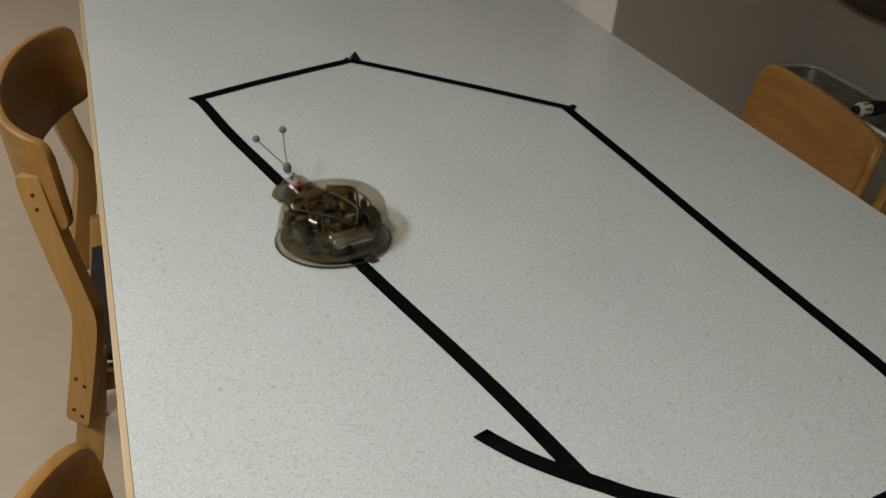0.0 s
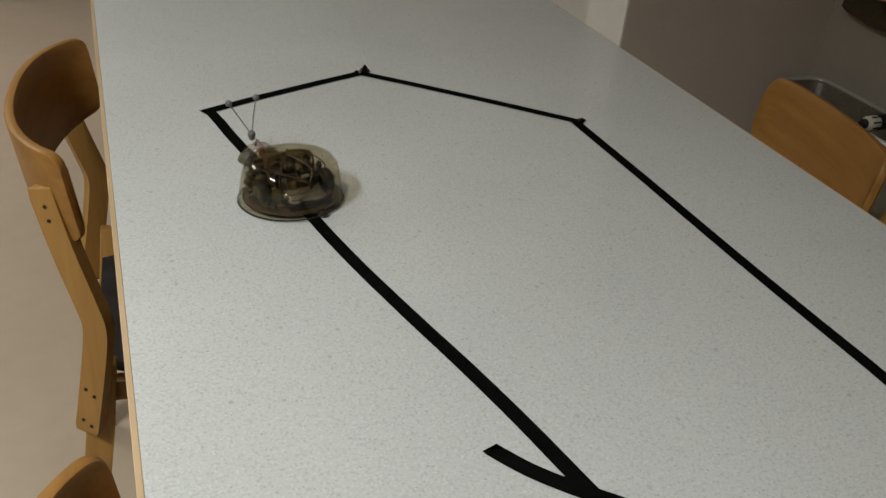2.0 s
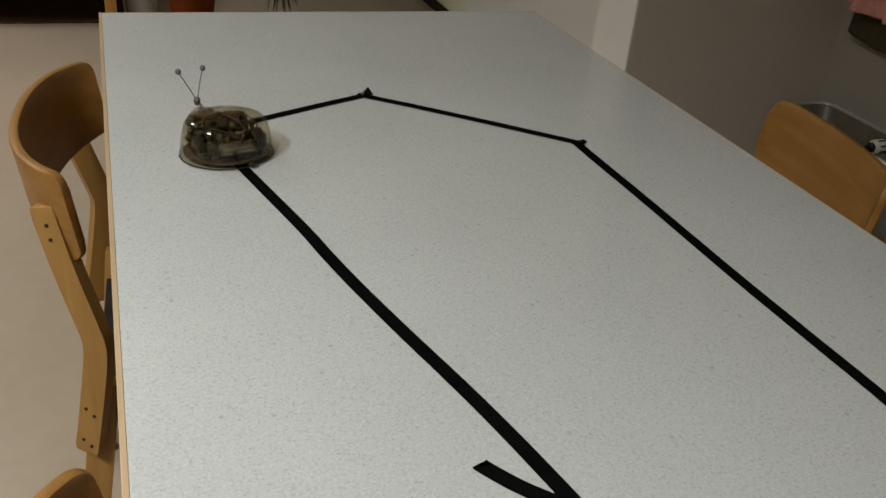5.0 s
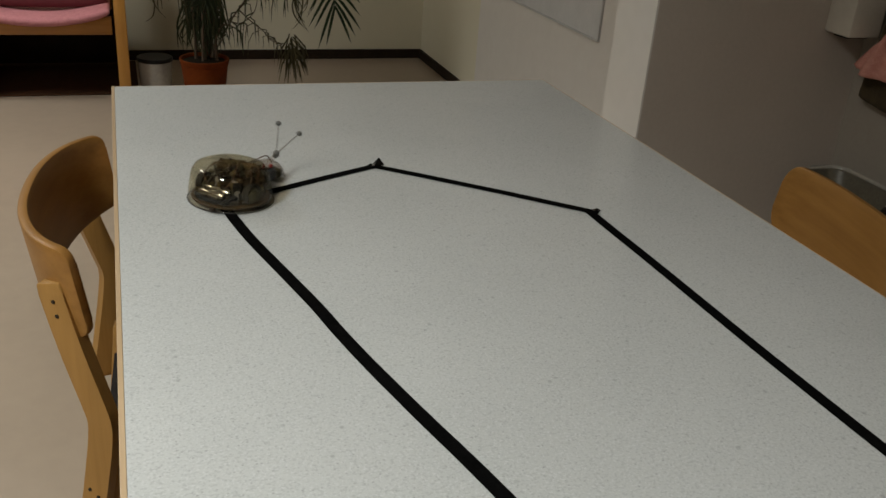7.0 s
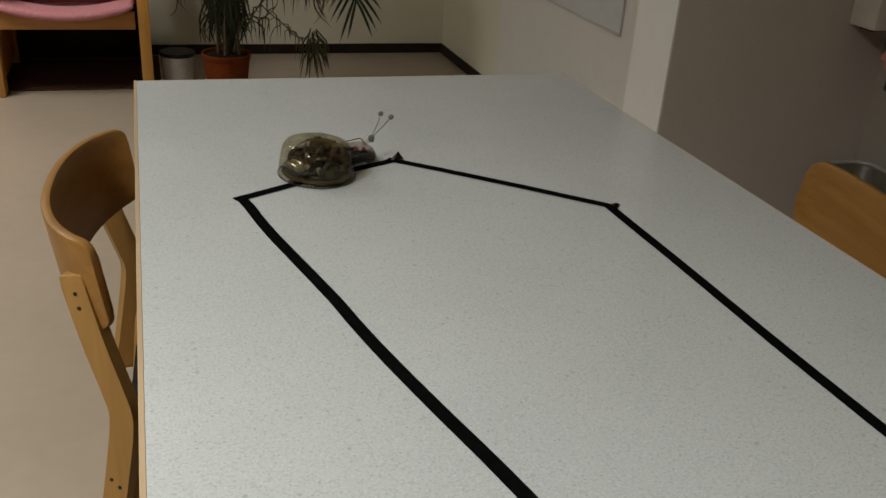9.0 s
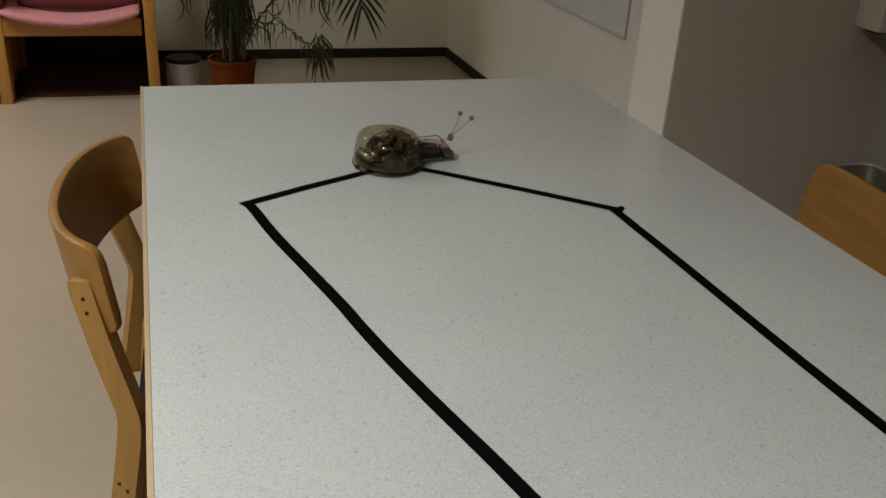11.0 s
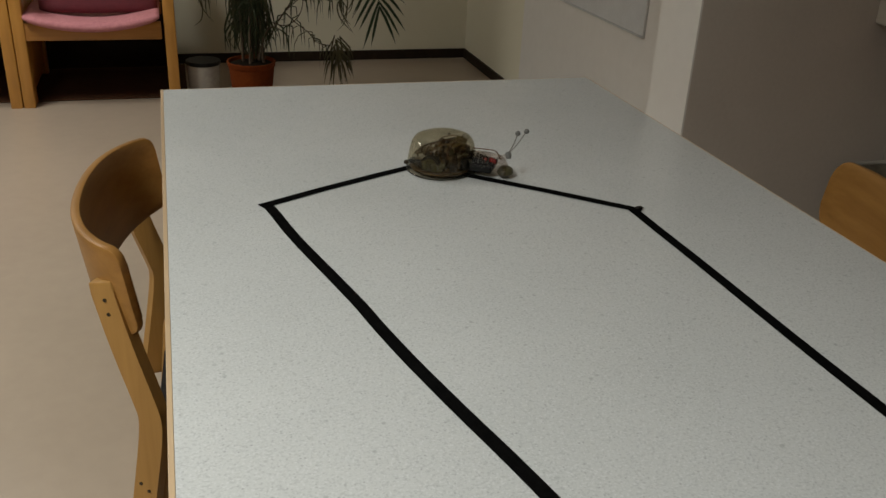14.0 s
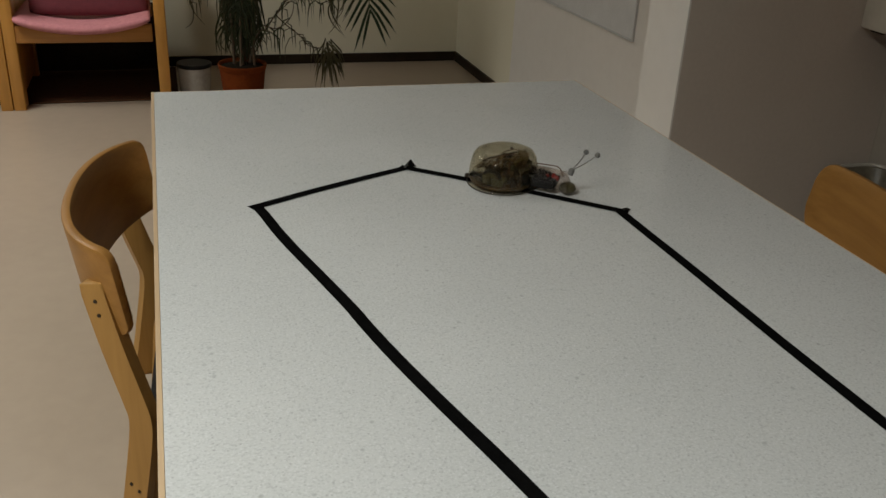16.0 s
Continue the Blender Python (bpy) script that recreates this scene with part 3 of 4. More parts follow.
for k in range(90):
    a = rng.uniform(0, 6.283)
    z = rng.uniform(0.40, 0.75)
    out = rng.uniform(0.03, 0.10)
    drop = rng.uniform(0.08, 0.17)
    dx, dy = math.cos(a), math.sin(a)
    blade(withering, rounded([(dx * 0.01, dy * 0.01, z), (dx * out, dy * out, z), (dx * out + rng.uniform(-0.02, 0.02), dy * out, z - drop)], 4), rng.uniform(0.004, 0.008))
# long curling leaves that hang among the side shoots
for k in range(15):
    hang = rng.choice((0.235, 0.30, 0.40, 0.43, 0.46, -0.20))
    x, z = hang + rng.uniform(-0.03, 0.03), rng.uniform(0.46, 0.64)
    w = rng.uniform(0.015, 0.035) * rng.choice((-1, 1))
    blade(withering, rounded([(x, 0.03, z), (x + w, 0.03, z - 0.05), (x + 0.6 * w, 0.02, z - 0.11), (x - 0.5 * w + rng.uniform(-0.02, 0.02), 0.02, z - rng.uniform(0.14, 0.20))], 4), rng.uniform(0.005, 0.009))
leaf_thing(withering, "dry_foliage", M_DRY, plant, "half-withered brownish leaves")
# arching side shoots with sparse narrow leaves
shoots = [[(0.02, 0.0, 0.22), (0.07, 0.02, 0.26), (0.114, 0.03, 0.344), (0.163, 0.03, 0.418), (0.234, 0.03, 0.481), (0.30, 0.03, 0.52), (0.36, 0.03, 0.47)],
          [(0.163, 0.03, 0.418), (0.21, 0.03, 0.372), (0.27, 0.03, 0.323), (0.309, 0.03, 0.278), (0.37, 0.03, 0.262)],
          [(0.10, 0.02, 0.375), (0.17, 0.02, 0.36), (0.235, 0.02, 0.42), (0.25, 0.02, 0.53)],
          [(0.13, 0.02, 0.38), (0.19, 0.02, 0.46), (0.25, 0.02, 0.53), (0.29, 0.02, 0.60)],
          [(0.03, -0.04, 0.22), (0.06, -0.05, 0.33), (0.10, -0.05, 0.37), (0.16, -0.05, 0.33)],
          [(-0.02, 0.0, 0.24), (-0.07, 0.02, 0.50), (-0.14, 0.03, 0.62), (-0.19, 0.03, 0.56), (-0.205, 0.03, 0.47)],
          [(0.02, 0.02, 0.5), (0.18, 0.03, 0.72), (0.32, 0.04, 0.68), (0.385, 0.04, 0.56), (0.40, 0.04, 0.47)]]
for m, path in enumerate(shoots):
    run = rounded(path, 7)
    sh = part("shoot", tube(run, 0.0032, 6, None, 0.5), M_BARK, plant, "", True)
    lv = bmesh.new()
    for i in range(len(run) // 3, len(run), 2):
        for s in (-1, 1):
            if rng.random() < 0.48:
                continue
            p = run[i]
            ln = rng.uniform(0.07, 0.15)
            q = p + Vector((s * ln * rng.uniform(0.15, 0.45), rng.uniform(-0.03, 0.03), -ln * 0.4))
            blade(lv, [p, (p + q) / 2 + Vector((s * 0.010, 0, 0.010)), q, q + Vector((s * 0.004, 0, -ln * 0.55))], rng.uniform(0.004, 0.008))
    leaf_thing(lv, "leaf_spray", M_DRY if m == 1 else M_LEAF, sh)
dry = bmesh.new()
for k in range(30):
    a = rng.uniform(-0.45, 0.80)
    p = Vector((0.398 + rng.uniform(-0.01, 0.02), 0.03, 0.31 - 0.0035 * k))
    q = p + Vector((math.sin(a) * 0.13, rng.uniform(-0.04, 0.04), -0.16 * math.cos(a) - 0.01))
    blade(dry, [p, p.lerp(q, 0.5) + Vector((math.sin(a) * 0.018, 0, 0.014)), q], 0.009)
leaf_thing(dry, "withered_spray", M_DRY, plant, "withered brownish leaf cluster")


def frond(path, length, width):
    """A feathered leaf: a rib with leaflets swept towards its tip."""
    run = rounded(path, 7)
    fr = part("frond", tube(run, 0.005, 6, None, 0.35), M_PALM, plant, "", True)
    lv = bmesh.new()
    for i in range(len(run) // 4, len(run)):
        f = i / len(run)
        d = (run[min(i + 1, len(run) - 1)] - run[i - 1]).normalized()
        for s in (-1, 1):
            side = Vector((d.z, 0, -d.x)) * s
            ln = length * rng.uniform(0.86, 1.08)
            q = run[i] + (side * (1.25 * (1 - f ** 5) + 0.10) + d * 0.9).normalized() * ln + Vector((0, rng.uniform(-0.03, 0.03), -0.08 * ln))
            blade(lv, [run[i], run[i].lerp(q, 0.35) + Vector((0, 0, 0.010)), run[i].lerp(q, 0.7) + Vector((0, 0, 0.007)), q], width)
    leaf_thing(lv, "feather", M_PALM, fr)


frond([(0.0, 0.0, 1.10), (0.20, 0.0, 1.16), (0.43, 0.02, 0.96), (0.56, 0.03, 0.70), (0.605, 0.03, 0.44)], 0.205, 0.015)
frond([(0.0, 0.0, 1.10), (0.20, 0.0, 1.24), (0.36, 0.05, 1.04), (0.42, 0.05, 0.84), (0.44, 0.05, 0.72)], 0.17, 0.013)
frond([(0.0, 0.0, 1.10), (-0.18, 0.0, 1.30), (-0.40, 0.05, 1.10), (-0.5, 0.05, 0.85)], 0.22, 0.017)
frond([(0.0, 0.0, 1.10), (0.05, 0.1, 1.45), (0.12, 0.2, 1.62), (0.25, 0.25, 1.58)], 0.24, 0.018)
frond([(0.0, 0.0, 1.10), (-0.06, -0.05, 1.45), (-0.18, -0.1, 1.55), (-0.32, -0.15, 1.45)], 0.24, 0.018)

# ---- the wash corner ----
BZ = 0.55
basin = tagged(empty("wash_basin", pose(1.580, -0.392, 0)), "low grey wash trough with a rounded rim in the corner", "basin")
bm = bmesh.new()


def ring_at(bm, hx, hy, r, z, seg=7):
    out = []
    for cx, cy, a0 in ((hx - r, hy - r, 0), (-hx + r, hy - r, 90), (-hx + r, -hy + r, 180), (hx - r, -hy + r, 270)):
        for k in range(seg):
            a = radians(a0 + 90 * k / (seg - 1))
            out.append(bm.verts.new((cx + r * math.cos(a), cy + r * math.sin(a), z)))
    return out


rings = [ring_at(bm, *v) for v in ((0.058, 0.21, 0.03, BZ - 0.17), (0.071, 0.248, 0.045, BZ - 0.012), (0.078, 0.256, 0.05, BZ - 0.005), (0.076, 0.253, 0.048, BZ), (0.062, 0.239, 0.042, BZ), (0.058, 0.235, 0.04, BZ - 0.008), (0.050, 0.22, 0.034, BZ - 0.07), (0.04, 0.19, 0.03, BZ - 0.09))]
for a, b in zip(rings, rings[1:]):
    for k in range(len(a)):
        j = (k + 1) % len(a)
        bm.faces.new((a[k], a[j], b[j], b[k]))
bm.faces.new(rings[0])
bm.faces.new(rings[-1])
part("bowl", bm, M_TROUGH, basin, "dull grey bowl", True)
corner = []
for cx, cy, a0 in ((0.029, 0.207, 0), (-0.029, 0.207, 90), (-0.029, -0.207, 180), (0.029, -0.207, 270)):
    corner += [(cx + 0.042 * math.cos(radians(a0 + 15 * k)), cy + 0.042 * math.sin(radians(a0 + 15 * k)), BZ + 0.001) for k in range(7)]
part("rim", tube(corner + corner[:1], 0.0055, 8), M_MILK, basin, "pale rounded rim", True)
part("pedestal", lathe([(0, 0), (0.07, 0), (0.07, 0.02), (0.045, 0.05), (0.04, BZ - 0.172), (0, BZ - 0.172)], 24), M_WHITE, basin, "", True)

brush = tagged(empty("nozzle", pose(1.535, -0.455, BZ + 0.0222, 0, 0, 4)), "cream ribbed hose nozzle with a black tip on the basin", "nozzle")
turned = pose(0, 0, 0, 0, -90, 0)
for name, prof, mat in (("body", [(0, 0.0), (0.021, 0.0), (0.024, 0.006), (0.024, 0.042), (0.017, 0.052), (0, 0.052)], M_CREAM),
                        ("tip", [(0, 0.053), (0.016, 0.053), (0.016, 0.062), (0.010, 0.066), (0.009, 0.076), (0, 0.078)], M_BLACK),
                        ("collar", [(0, -0.075), (0.020, -0.075), (0.026, -0.03), (0.026, -0.001), (0, -0.001)], M_BLACK)):
    b = lathe(prof, 20)
    b.transform(turned @ Matrix.Scale(0.66, 4))
    part(name, b, mat, brush, "", True)
for k in range(8):
    a = k * 45 + 20
    y, z = 0.0243 * math.cos(radians(a)), 0.0243 * math.sin(radians(a))
    part("rib", box((-0.016, 0.66 * y, 0.66 * z), (0.021, 0.0034, 0.002), 0.0006, Euler((radians(a + 90), 0, 0)).to_matrix()), M_BLACK, brush)

disp = tagged(empty("dispenser", pose(1.575, PY0, 0.872)), "white towel dispenser box fixed to the partition wall", "dispenser")
part("body", box((0, -0.041, 0.15), (0.086, 0.082, 0.30), 0.006), M_WHITE, disp, "", True)
part("slot", box((0, -0.041, -0.002), (0.06, 0.04, 0.006), 0.001), M_BLACK, disp)
hook = tagged(empty("wall_hook", pose(X1 - 0.008, -0.290, 0.925)), "small steel hook holding the pink towel", "hook")
part("plate", box((-0.003, 0, 0.0), (0.006, 0.03, 0.04), 0.002), M_STEEL, hook)
part("arm", tube(rounded([(-0.004, 0, 0.0), (-0.050, 0, -0.006), (-0.086, 0, 0.008)], 5), 0.004, 8), M_STEEL, hook, "", True)


def hung(x, y, top, wide, drop, fold, waves, gather=0.14):
    """A cloth gathered at its hook that spreads and folds on its way down."""
    rows = []
    for j in range(25):
        v = j / 24
        row = []
        for i in range(41):
            u = -1 + i / 20
            spread = wide * (gather + (1 - gather) * v)
            crease = fold * (0.4 + 0.6 * v) * math.sin(waves * u + 1.3 * v) + 0.4 * fold * math.sin(2.3 * waves * u + 3 * v)
            row.append((x + crease, y + spread * u, top - drop * v * (1 - 0.10 * u * u) - 0.012 * abs(u) * (1 - v)))
        rows.append(row)
    return sheet(rows, 0.004)


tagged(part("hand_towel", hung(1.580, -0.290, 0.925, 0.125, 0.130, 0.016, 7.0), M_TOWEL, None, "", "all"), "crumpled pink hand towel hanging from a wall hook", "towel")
# added dark sheet where the towel's shadow falls on the wall
tagged(part("cloth", hung(1.622, -0.300, 0.915, 0.120, 0.195, 0.005, 4.0, 0.85), M_TOWEL_SHADE, None, "", "all"), "dark umber sheet hung behind the pink towel as its shadow", "cloth")


# ---- the snail robot ----
def robot():
    r = tagged(empty("snail_robot", pose(0.222, -1.023, T + 0.0016, 0, 0, 105)), "small snail-shaped line-following robot under a smoky plastic dome", "robot")
    L, W = 0.0555, 0.0620
    prof = [(0.990, 0.0024), (0.986, 0.0020), (0.980, 0.0022), (0.972, 0.008), (0.950, 0.020), (0.918, 0.032), (0.872, 0.0425), (0.795, 0.0490), (0.66, 0.0523), (0.40, 0.0538), (0.0, 0.0542)]
    inner = [(max(0.0, a - 0.018), z - 0.0011) for a, z in prof[::-1]]
    inner[0] = (0.0, prof[-1][1] - 0.0011)
    bm = lathe(prof, 56, L, W)
    pour(lathe(inner, 56, L, W), bm)
    part("dome", bm, M_DOME, r, "smoky clear plastic dome", "all")
    part("base_plate", lathe([(0, 0.004), (0.900, 0.004), (0.908, 0.0055), (0.900, 0.007), (0, 0.008)], 40, L, W), M_BROWN, r, "", True)
    part("rim", lathe([(0.982, 0.0003), (0.996, 0.0003), (1.000, 0.0010), (0.996, 0.0018), (0.982, 0.0018)], 56, L, W, True), M_TYRE, r, "dark bottom rim", True)
    for s in (-1, 1):
        b = lathe([(0, -0.006), (0.010, -0.006), (0.011, -0.003), (0.011, 0.003), (0.010, 0.006), (0, 0.006)], 22)
        b.transform(pose(-0.006, s * 0.040, 0.0165, 90))
        wh = part("wheel", b, M_OLIVE, r, "", True)
        b = lathe([(0.011, -0.005), (0.0145, -0.005), (0.0155, -0.003), (0.0155, 0.003), (0.0145, 0.005), (0.011, 0.005)], 26, closed=True)
        b.transform(pose(-0.006, s * 0.040, 0.0165, 90))
        part("tyre", b, M_TYRE, wh, "", True)
        part("motor", box((0.008, s * 0.021, 0.019), (0.030, 0.017, 0.018), 0.003), M_DARKBROWN, r, "", True)
        part("bracket", box((-0.010, s * 0.014, 0.021), (0.003, 0.009, 0.020), 0.0006, Euler((0, radians(14), radians(8 * s))).to_matrix()), M_GREYCARD, r, "pale metal bracket")
    # battery pair across the tail
    holder = part("battery_holder", box((-0.0325, -0.002, 0.0125), (0.026, 0.052, 0.006), 0.001), M_BLACK, r)
    for x, z in ((-0.0385, 0.0185), (-0.0270, 0.0200)):
        b = lathe([(0, -0.0222), (0.0022, -0.0222), (0.0022, -0.0212), (0.0050, -0.0210), (0.0054, -0.0205), (0.0054, 0.0205), (0.0050, 0.021), (0, 0.021)], 20)
        b.transform(pose(x, 0.0, z, 90))
        part("battery", b, M_CELL, holder, "silvery battery cell", True)
    part("circuit_board", box((0.027, 0.002, 0.0300), (0.0016, 0.066, 0.034), 0.0004, Euler((0, radians(-18), 0)).to_matrix()), M_BROWN, r)
    part("sensor_board", box((0.036, 0, 0.020), (0.0016, 0.058, 0.026), 0.0004), M_BROWN, r)
    part("card", box((0.026, 0.012, 0.0435), (0.018, 0.026, 0.0055), 0.001, Euler((0, radians(14), radians(12))).to_matrix()), M_OCHRE, r, "ochre component block")
    part("card", box((0.024, -0.017, 0.0435), (0.015, 0.020, 0.0055), 0.001, Euler((0, radians(8), radians(-20))).to_matrix()), M_OCHRE, r, "ochre component block")
    part("card", box((0.020, 0.030, 0.036), (0.012, 0.014, 0.008), 0.001, Euler((0, radians(8), radians(30))).to_matrix()), M_BROWN, r, "brown component block")
    part("gearbox", box((-0.004, 0.0, 0.0165), (0.030, 0.022, 0.015), 0.002), M_DARKBROWN, r, "", True)
    part("chip", box((-0.012, -0.022, 0.0245), (0.010, 0.012, 0.010), 0.0008, Euler((0, 0, radians(25))).to_matrix()), M_BLACK, r)
    crng = random.Random(3)
    for k in range(22):
        x, y = crng.uniform(-0.026, 0.022), crng.uniform(-0.034, 0.034)
        h = crng.uniform(0.004, 0.010)
        part("component", box((x, y, 0.009 + h / 2 + 0.006 * crng.random() * (x > 0)), (crng.uniform(0.004, 0.009), crng.uniform(0.004, 0.009), h + 0.006), 0.0006, Euler((0, 0, crng.uniform(0, 1.5))).to_matrix()), crng.choice((M_BLACK, M_DARKBROWN, M_BROWN, M_OLIVE, M_GREYCARD)), r)
    for k in range(46):
        x, y = crng.uniform(-0.018, 0.044), crng.uniform(-0.044, 0.044)
        if (x / 0.052) ** 2 + (y / 0.056) ** 2 > 0.80:
            continue
        a, b, c = crng.uniform(0.007, 0.014), crng.uniform(0.007, 0.014), crng.uniform(0.010, 0.018)
        part("component", box((x, y, 0.009 + c / 2), (a, b, c), 0.0012, Euler((crng.uniform(-0.2, 0.2), crng.uniform(-0.2, 0.2), crng.uniform(0, 1.5))).to_matrix()), crng.choice((M_BLACK, M_DARKBROWN, M_DARKBROWN, M_BROWN, M_OLIVE)), r)
    for k in range(34):
        x, y = crng.uniform(0.012, 0.042), crng.uniform(-0.034, 0.034)
        z = crng.uniform(0.024, 0.044 - 0.20 * max(0, x - 0.026) - 6 * y * y)
        if (x / 0.050) ** 2 + (y / 0.056) ** 2 > 0.72:
            continue
        part("component", box((x, y, z), (crng.uniform(0.005, 0.012), crng.uniform(0.005, 0.012), crng.uniform(0.004, 0.010)), 0.001, Euler((crng.uniform(-0.4, 0.4), crng.uniform(-0.4, 0.4), crng.uniform(0, 1.5))).to_matrix()), crng.choice((M_OLIVE, M_DARKBROWN, M_BROWN, M_BROWN, M_OCHRE)), r)
    for k in range(30):
        a, far = k * 0.2094 + crng.uniform(-0.05, 0.05), crng.uniform(0.68, 0.78)
        c = crng.uniform(0.004, 0.013)
        part("component", box((far * L * math.cos(a), far * W * math.sin(a), 0.0075 + c / 2), (crng.uniform(0.005, 0.008), crng.uniform(0.005, 0.010), c), 0.0008, Euler((0, 0, a)).to_matrix()), crng.choice((M_BLACK, M_DARKBROWN, M_DARKBROWN, M_OLIVE, M_BROWN)), r)
    for path in ([(-0.004, -0.034, 0.020), (-0.006, -0.040, 0.036), (0.006, -0.030, 0.0465), (0.022, -0.012, 0.046)],
                 [(-0.020, 0.020, 0.020), (-0.016, 0.032, 0.034), (0.004, 0.030, 0.044), (0.020, 0.02, 0.047)],
                 [(-0.024, -0.010, 0.024), (-0.014, -0.018, 0.040), (0.008, -0.006, 0.0475), (0.026, 0.004, 0.047)]):
        part("wire", tube(rounded(path, 6), 0.0008, 6), M_COPPER, r, "thin brown wire", True)
    # a tangle of thin leads, coils and capacitors between the boards
    for k in range(9):
        a0, a1 = crng.uniform(0, 6.283), crng.uniform(-1.6, 1.6)
        r0, r1 = crng.uniform(0.3, 0.72), crng.uniform(0.3, 0.72)
        top = crng.uniform(0.020, 0.036) + (0.008 if math.cos(a0) > 0.2 else 0)
        p0 = (r0 * L * math.cos(a0), r0 * W * math.sin(a0), crng.uniform(0.010, 0.020))
        p3 = (0.3 * L + r1 * 0.6 * L * math.cos(a1), r1 * W * math.sin(a1), crng.uniform(0.014, 0.036))
        p1 = (p0[0] * 0.95 + crng.uniform(-0.006, 0.006), p0[1] * 0.95 + crng.uniform(-0.006, 0.006), top)
        p2 = (p3[0] * 0.9 + crng.uniform(-0.008, 0.008), p3[1] * 0.9 + crng.uniform(-0.008, 0.008), min(0.045, top + 0.006))
        part("wire", tube(rounded([p0, p1, p2, p3], 5), crng.uniform(0.0008, 0.0020), 6), crng.choice((M_COPPER, M_BROWN, M_DARKBROWN, M_DARKBROWN, M_BLACK)), r, "", True)
    for k in range(64):
        x, y = crng.uniform(-0.004, 0.046), crng.uniform(-0.044, 0.044)
        if (x / 0.050) ** 2 + (y / 0.055) ** 2 > 0.86:
            continue
        high = 0.046 - 7 * (x - 0.012) ** 2 - 8 * y * y
        z = crng.uniform(0.010, max(0.014, high))
        b = bmesh.new()
        bmesh.ops.create_icosphere(b, subdivisions=2, radius=1)
        for v in b.verts:
            v.co *= 1 + 0.35 * noise.noise(v.co * 1.7 + Vector((k, 0, 0)))
        bmesh.ops.scale(b, vec=(crng.uniform(0.003, 0.006), crng.uniform(0.003, 0.007), crng.uniform(0.003, 0.006)), verts=b.verts)
        b.transform(Matrix.Translation((x, y, z)))
        part("lump", b, crng.choice((M_BROWN, M_DARKBROWN, M_DARKBROWN, M_DARKBROWN, M_OCHRE if z > 0.036 else M_OLIVE, M_BLACK)), r, "", "all")
    for k in range(18):
        a, far = crng.uniform(0, 6.283), crng.uniform(0.25, 0.74)
        rad, tall = crng.uniform(0.0028, 0.0052), crng.uniform(0.007, 0.014)
        b = lathe([(0, 0), (rad, 0), (rad, tall * 0.92), (rad * 0.9, tall), (0, tall)], 14)
        b.transform(pose(far * L * math.cos(a), far * W * math.sin(a), crng.uniform(0.010, 0.022), crng.uniform(-70, 70), crng.uniform(-70, 70), 0))
        part("capacitor", b, crng.choice((M_BROWN, M_DARKBROWN, M_OLIVE, M_OCHRE, M_GREYCARD)), r, "", True)
    part("cap_screw", lathe([(0, 0.0), (0.0022, 0.0), (0.002, 0.0018), (0, 0.0022)], 12), M_DARKBROWN, r, "", True).matrix_basis = pose(0.008, 0.006, 0.0538)
    # castor at the tail
    part("tail_plug", box((-0.0550, -0.012, 0.0045), (0.007, 0.008, 0.006), 0.002), M_DARKBROWN, r, "", True)
    # head: sensor block, pins, clear hood
    part("neck", box((0.066, 0, 0.0135), (0.036, 0.034, 0.013), 0.002), M_BLACK, r, "black sensor block", True)
    part("sensor_nose", lathe([(0, 0.0), (0.012, 0.0), (0.014, 0.003), (0.012, 0.009), (0.007, 0.012), (0, 0.0125)], 20, 0.9, 1.15), M_OLIVE, r, "olive rounded nose", True).matrix_basis = pose(0.102, 0.004, 0.003)
    for k in range(7):
        for s in (-1, 1):
            part("pin", box((0.055 + 0.005 * k, s * 0.010, 0.0225 - 0.0006 * k), (0.0036, 0.0048, 0.0125 - 0.0008 * k), 0.0006), M_BLACK, r)
    for k, (x, y) in enumerate(((0.071, -0.004), (0.079, 0.003), (0.086, -0.005))):
        part("red_light", lathe([(0, 0), (0.003, 0), (0.003, 0.004), (0.002, 0.006), (0, 0.007)], 14), M_RED, r, "small red component", True).matrix_basis = pose(x, y, 0.0205)
    rows = [[(0.046, y, 0.034), (0.064, y, 0.0350), (0.080, y, 0.0345), (0.092, y, 0.0325), (0.101, y, 0.026), (0.107, y, 0.012)] for y in (-0.0175, -0.016, -0.010, 0, 0.010, 0.016, 0.0175)]
    for k, fall in ((0, 0.020), (1, 0.007), (2, 0.0015), (4, 0.0015), (5, 0.007), (6, 0.020)):
        rows[k] = [(x, y, max(0.004, z - fall)) for x, y, z in rows[k]]
    part("hood", sheet(rows, 0.0009), M_HEAD, r, "clear plastic hood", True)
    part("hood_wire", tube(rounded([(0.048, 0.006, 0.037), (0.070, 0.004, 0.0385), (0.086, 0.002, 0.038), (0.095, 0, 0.026)], 6), 0.0009, 6), M_COPPER, r, "", True)
    ant = new("antennae")
    ant.parent = r
    ant.matrix_basis = pose(0.106, 0, 0.036)
    b = lathe([(0, -0.006), (0.0035, -0.006), (0.0048, -0.001), (0.0045, 0.003), (0.0025, 0.005), (0, 0.005)], 14)
    part("antenna_clamp", b, M_BALL, ant, "grey clamp", True)
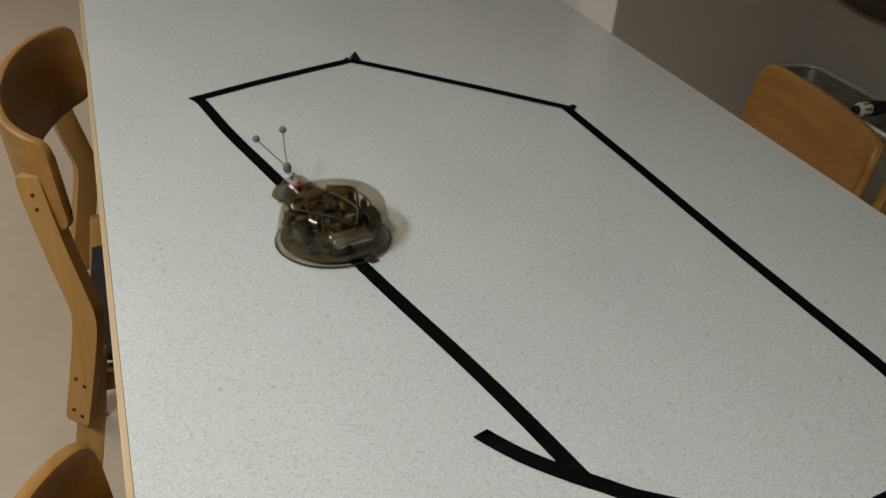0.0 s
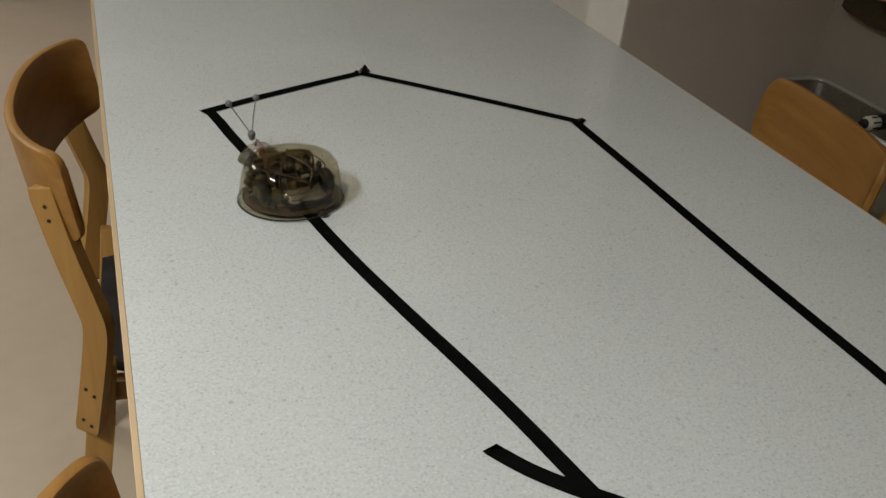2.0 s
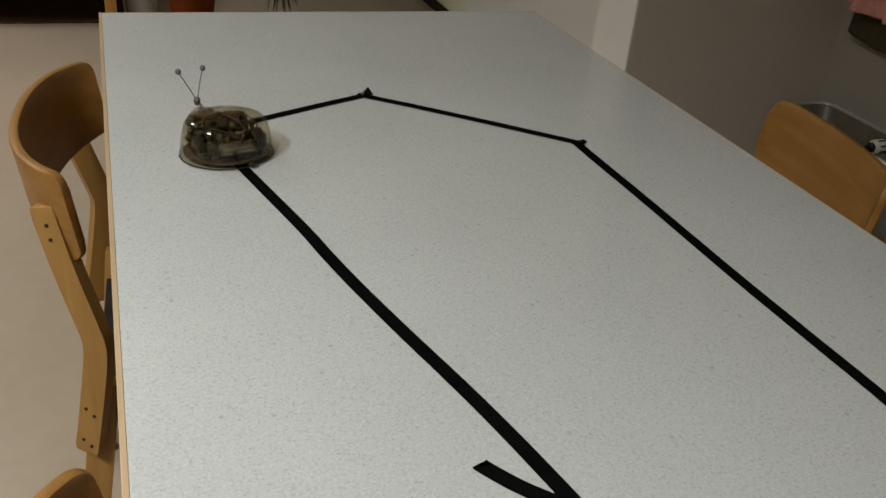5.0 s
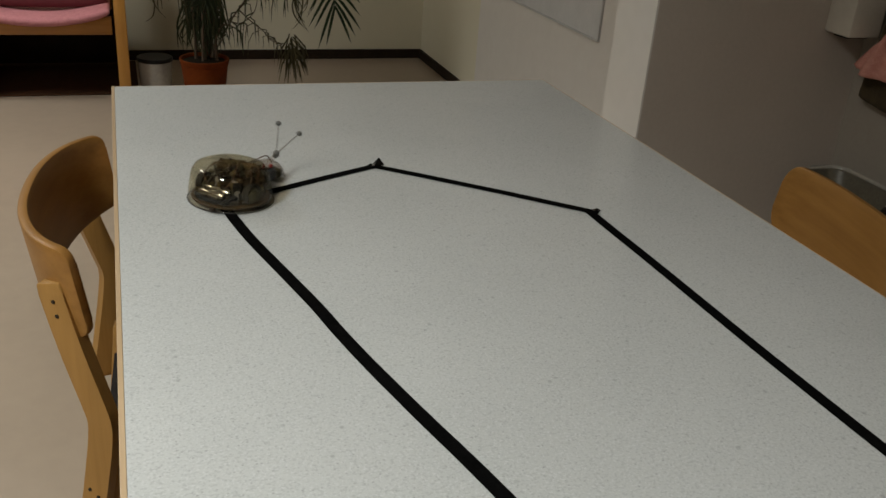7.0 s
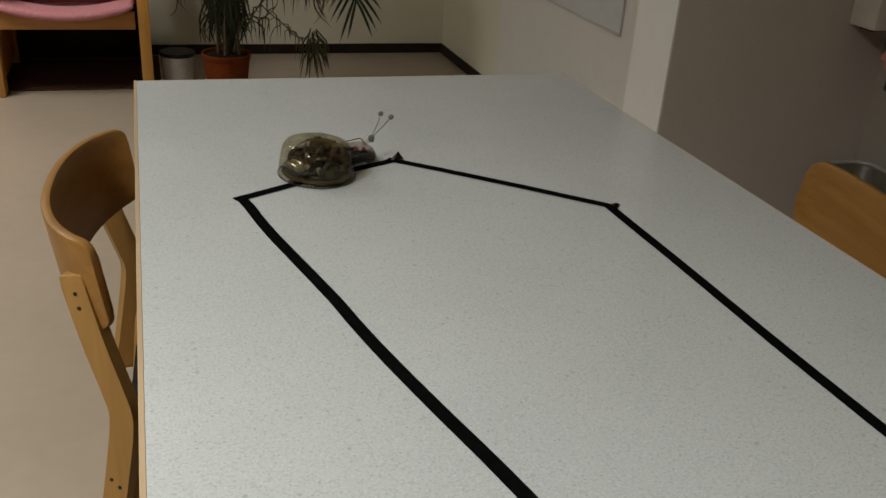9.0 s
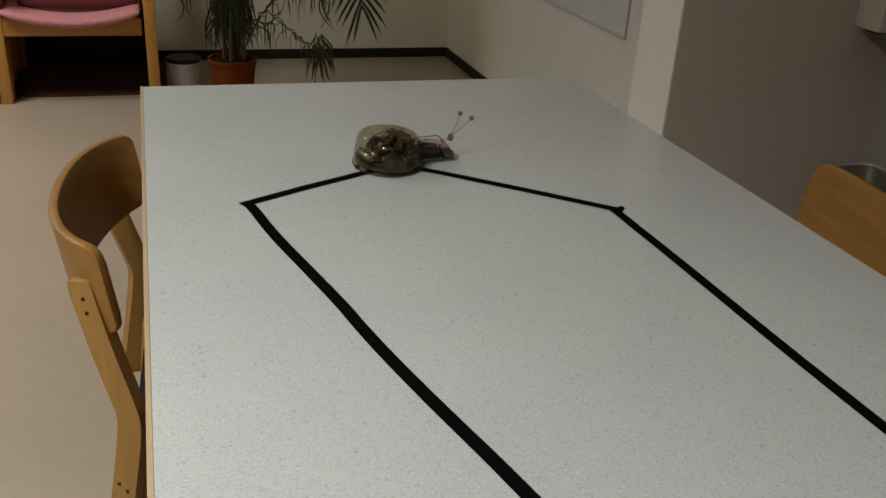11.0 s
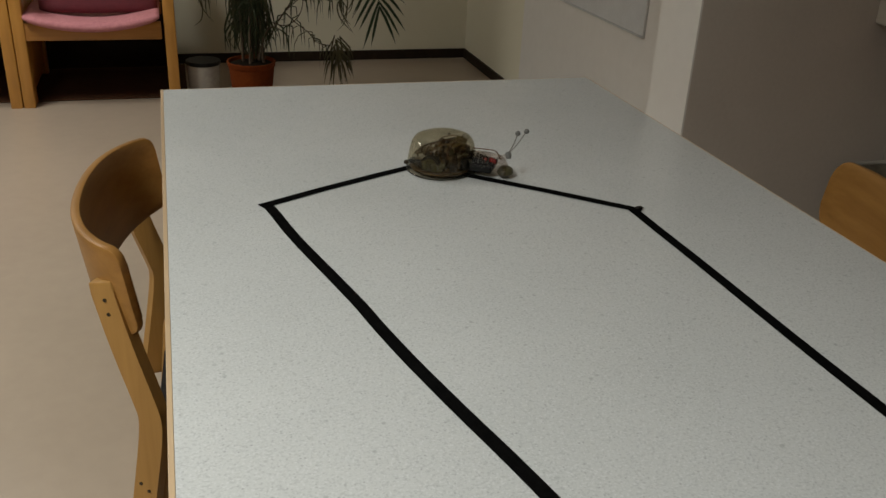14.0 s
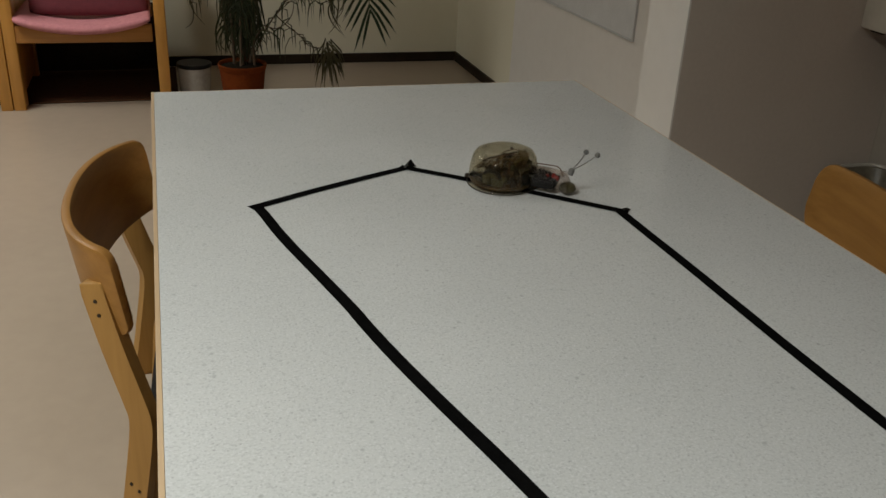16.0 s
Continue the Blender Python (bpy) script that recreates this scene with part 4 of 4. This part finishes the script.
    for s in (-1, 1):
        tip = Vector((0.026, s * 0.0170, 0.033))
        part("antenna_wire", tube(rounded([(0, s * 0.001, 0.002), tip * 0.5 + Vector((0.001, 0, 0)), tip], 5), 0.0009, 6), M_WIRE, ant, "", True)
        b = bmesh.new()
        bmesh.ops.create_icosphere(b, subdivisions=2, radius=0.0042)
        for v in b.verts:
            v.co *= 1 + 0.08 * noise.noise(v.co * 400)
        b.transform(Matrix.Translation(tip))
        part("antenna_bead", b, M_BALL, ant, "grey bead", True)
    b = tube(rounded([(0.090, 0, 0.030), (0.100, 0, 0.0325), (0.106, 0, 0.034)], 3), 0.0035, 10)
    part("antenna_post", b, M_HEAD, r, "", True)
    return r, ant


snail, feelers = robot()


def motions():
    """The robot follows the tape; its feelers swing on their clamp."""
    z = T + 0.0016
    run = [(0.0, 0.222, -1.023, 105), (1.0, 0.208, -0.958, 105), (2.0, 0.193, -0.893, 105), (3.0, 0.177, -0.829, 105), (4.2, 0.158, -0.751, 105), (5.5, 0.140, -0.669, 103),
           (6.0, 0.136, -0.643, 92), (6.5, 0.138, -0.619, 69), (7.0, 0.150, -0.602, 45), (7.5, 0.168, -0.590, 26), (8.0, 0.192, -0.577, 26), (8.5, 0.222, -0.563, 28), (9.0, 0.253, -0.546, 28),
           (10.0, 0.314, -0.515, 27), (10.7, 0.352, -0.499, 18), (11.3, 0.377, -0.494, -8), (12.0, 0.395, -0.501, -33), (13.0, 0.403, -0.503, -36), (14.0, 0.419, -0.515, -34), (15.0, 0.464, -0.548, -37), (16.0, 0.515, -0.586, -39)]
    walk(snail, [(t, pose(x, y, z, 0, 0, a)) for t, x, y, a in run])
    swing = [(0.0, -6, 10, 4), (1.0, -6, -9, -9), (2.0, -7, -11, -5), (3.0, -3, -14, -4), (5.5, -4, -16, 0), (6.0, 0, -12, 5), (6.5, 6, -10, 11), (7.0, 20, -8, 13), (7.5, 21, 9, 9), (8.0, -1, -9, 2), (8.5, 9, -7, 7),
             (9.0, -8, 1, -14), (10.2, 0, 0, 0), (11.3, -8, 4, 8), (12.0, -28, 1, 15), (12.5, 2, 28, 51), (13.0, -9, 23, 45), (14.0, -23, 0, 37), (14.5, 23, -7, 26), (15.0, -3, 23, 42), (15.5, -40, -4, 30), (16.0, -11, 16, 40)]
    walk(feelers, [(t, pose(0.106, 0, 0.036, a, b, c)) for t, a, b, c in swing])


motions()
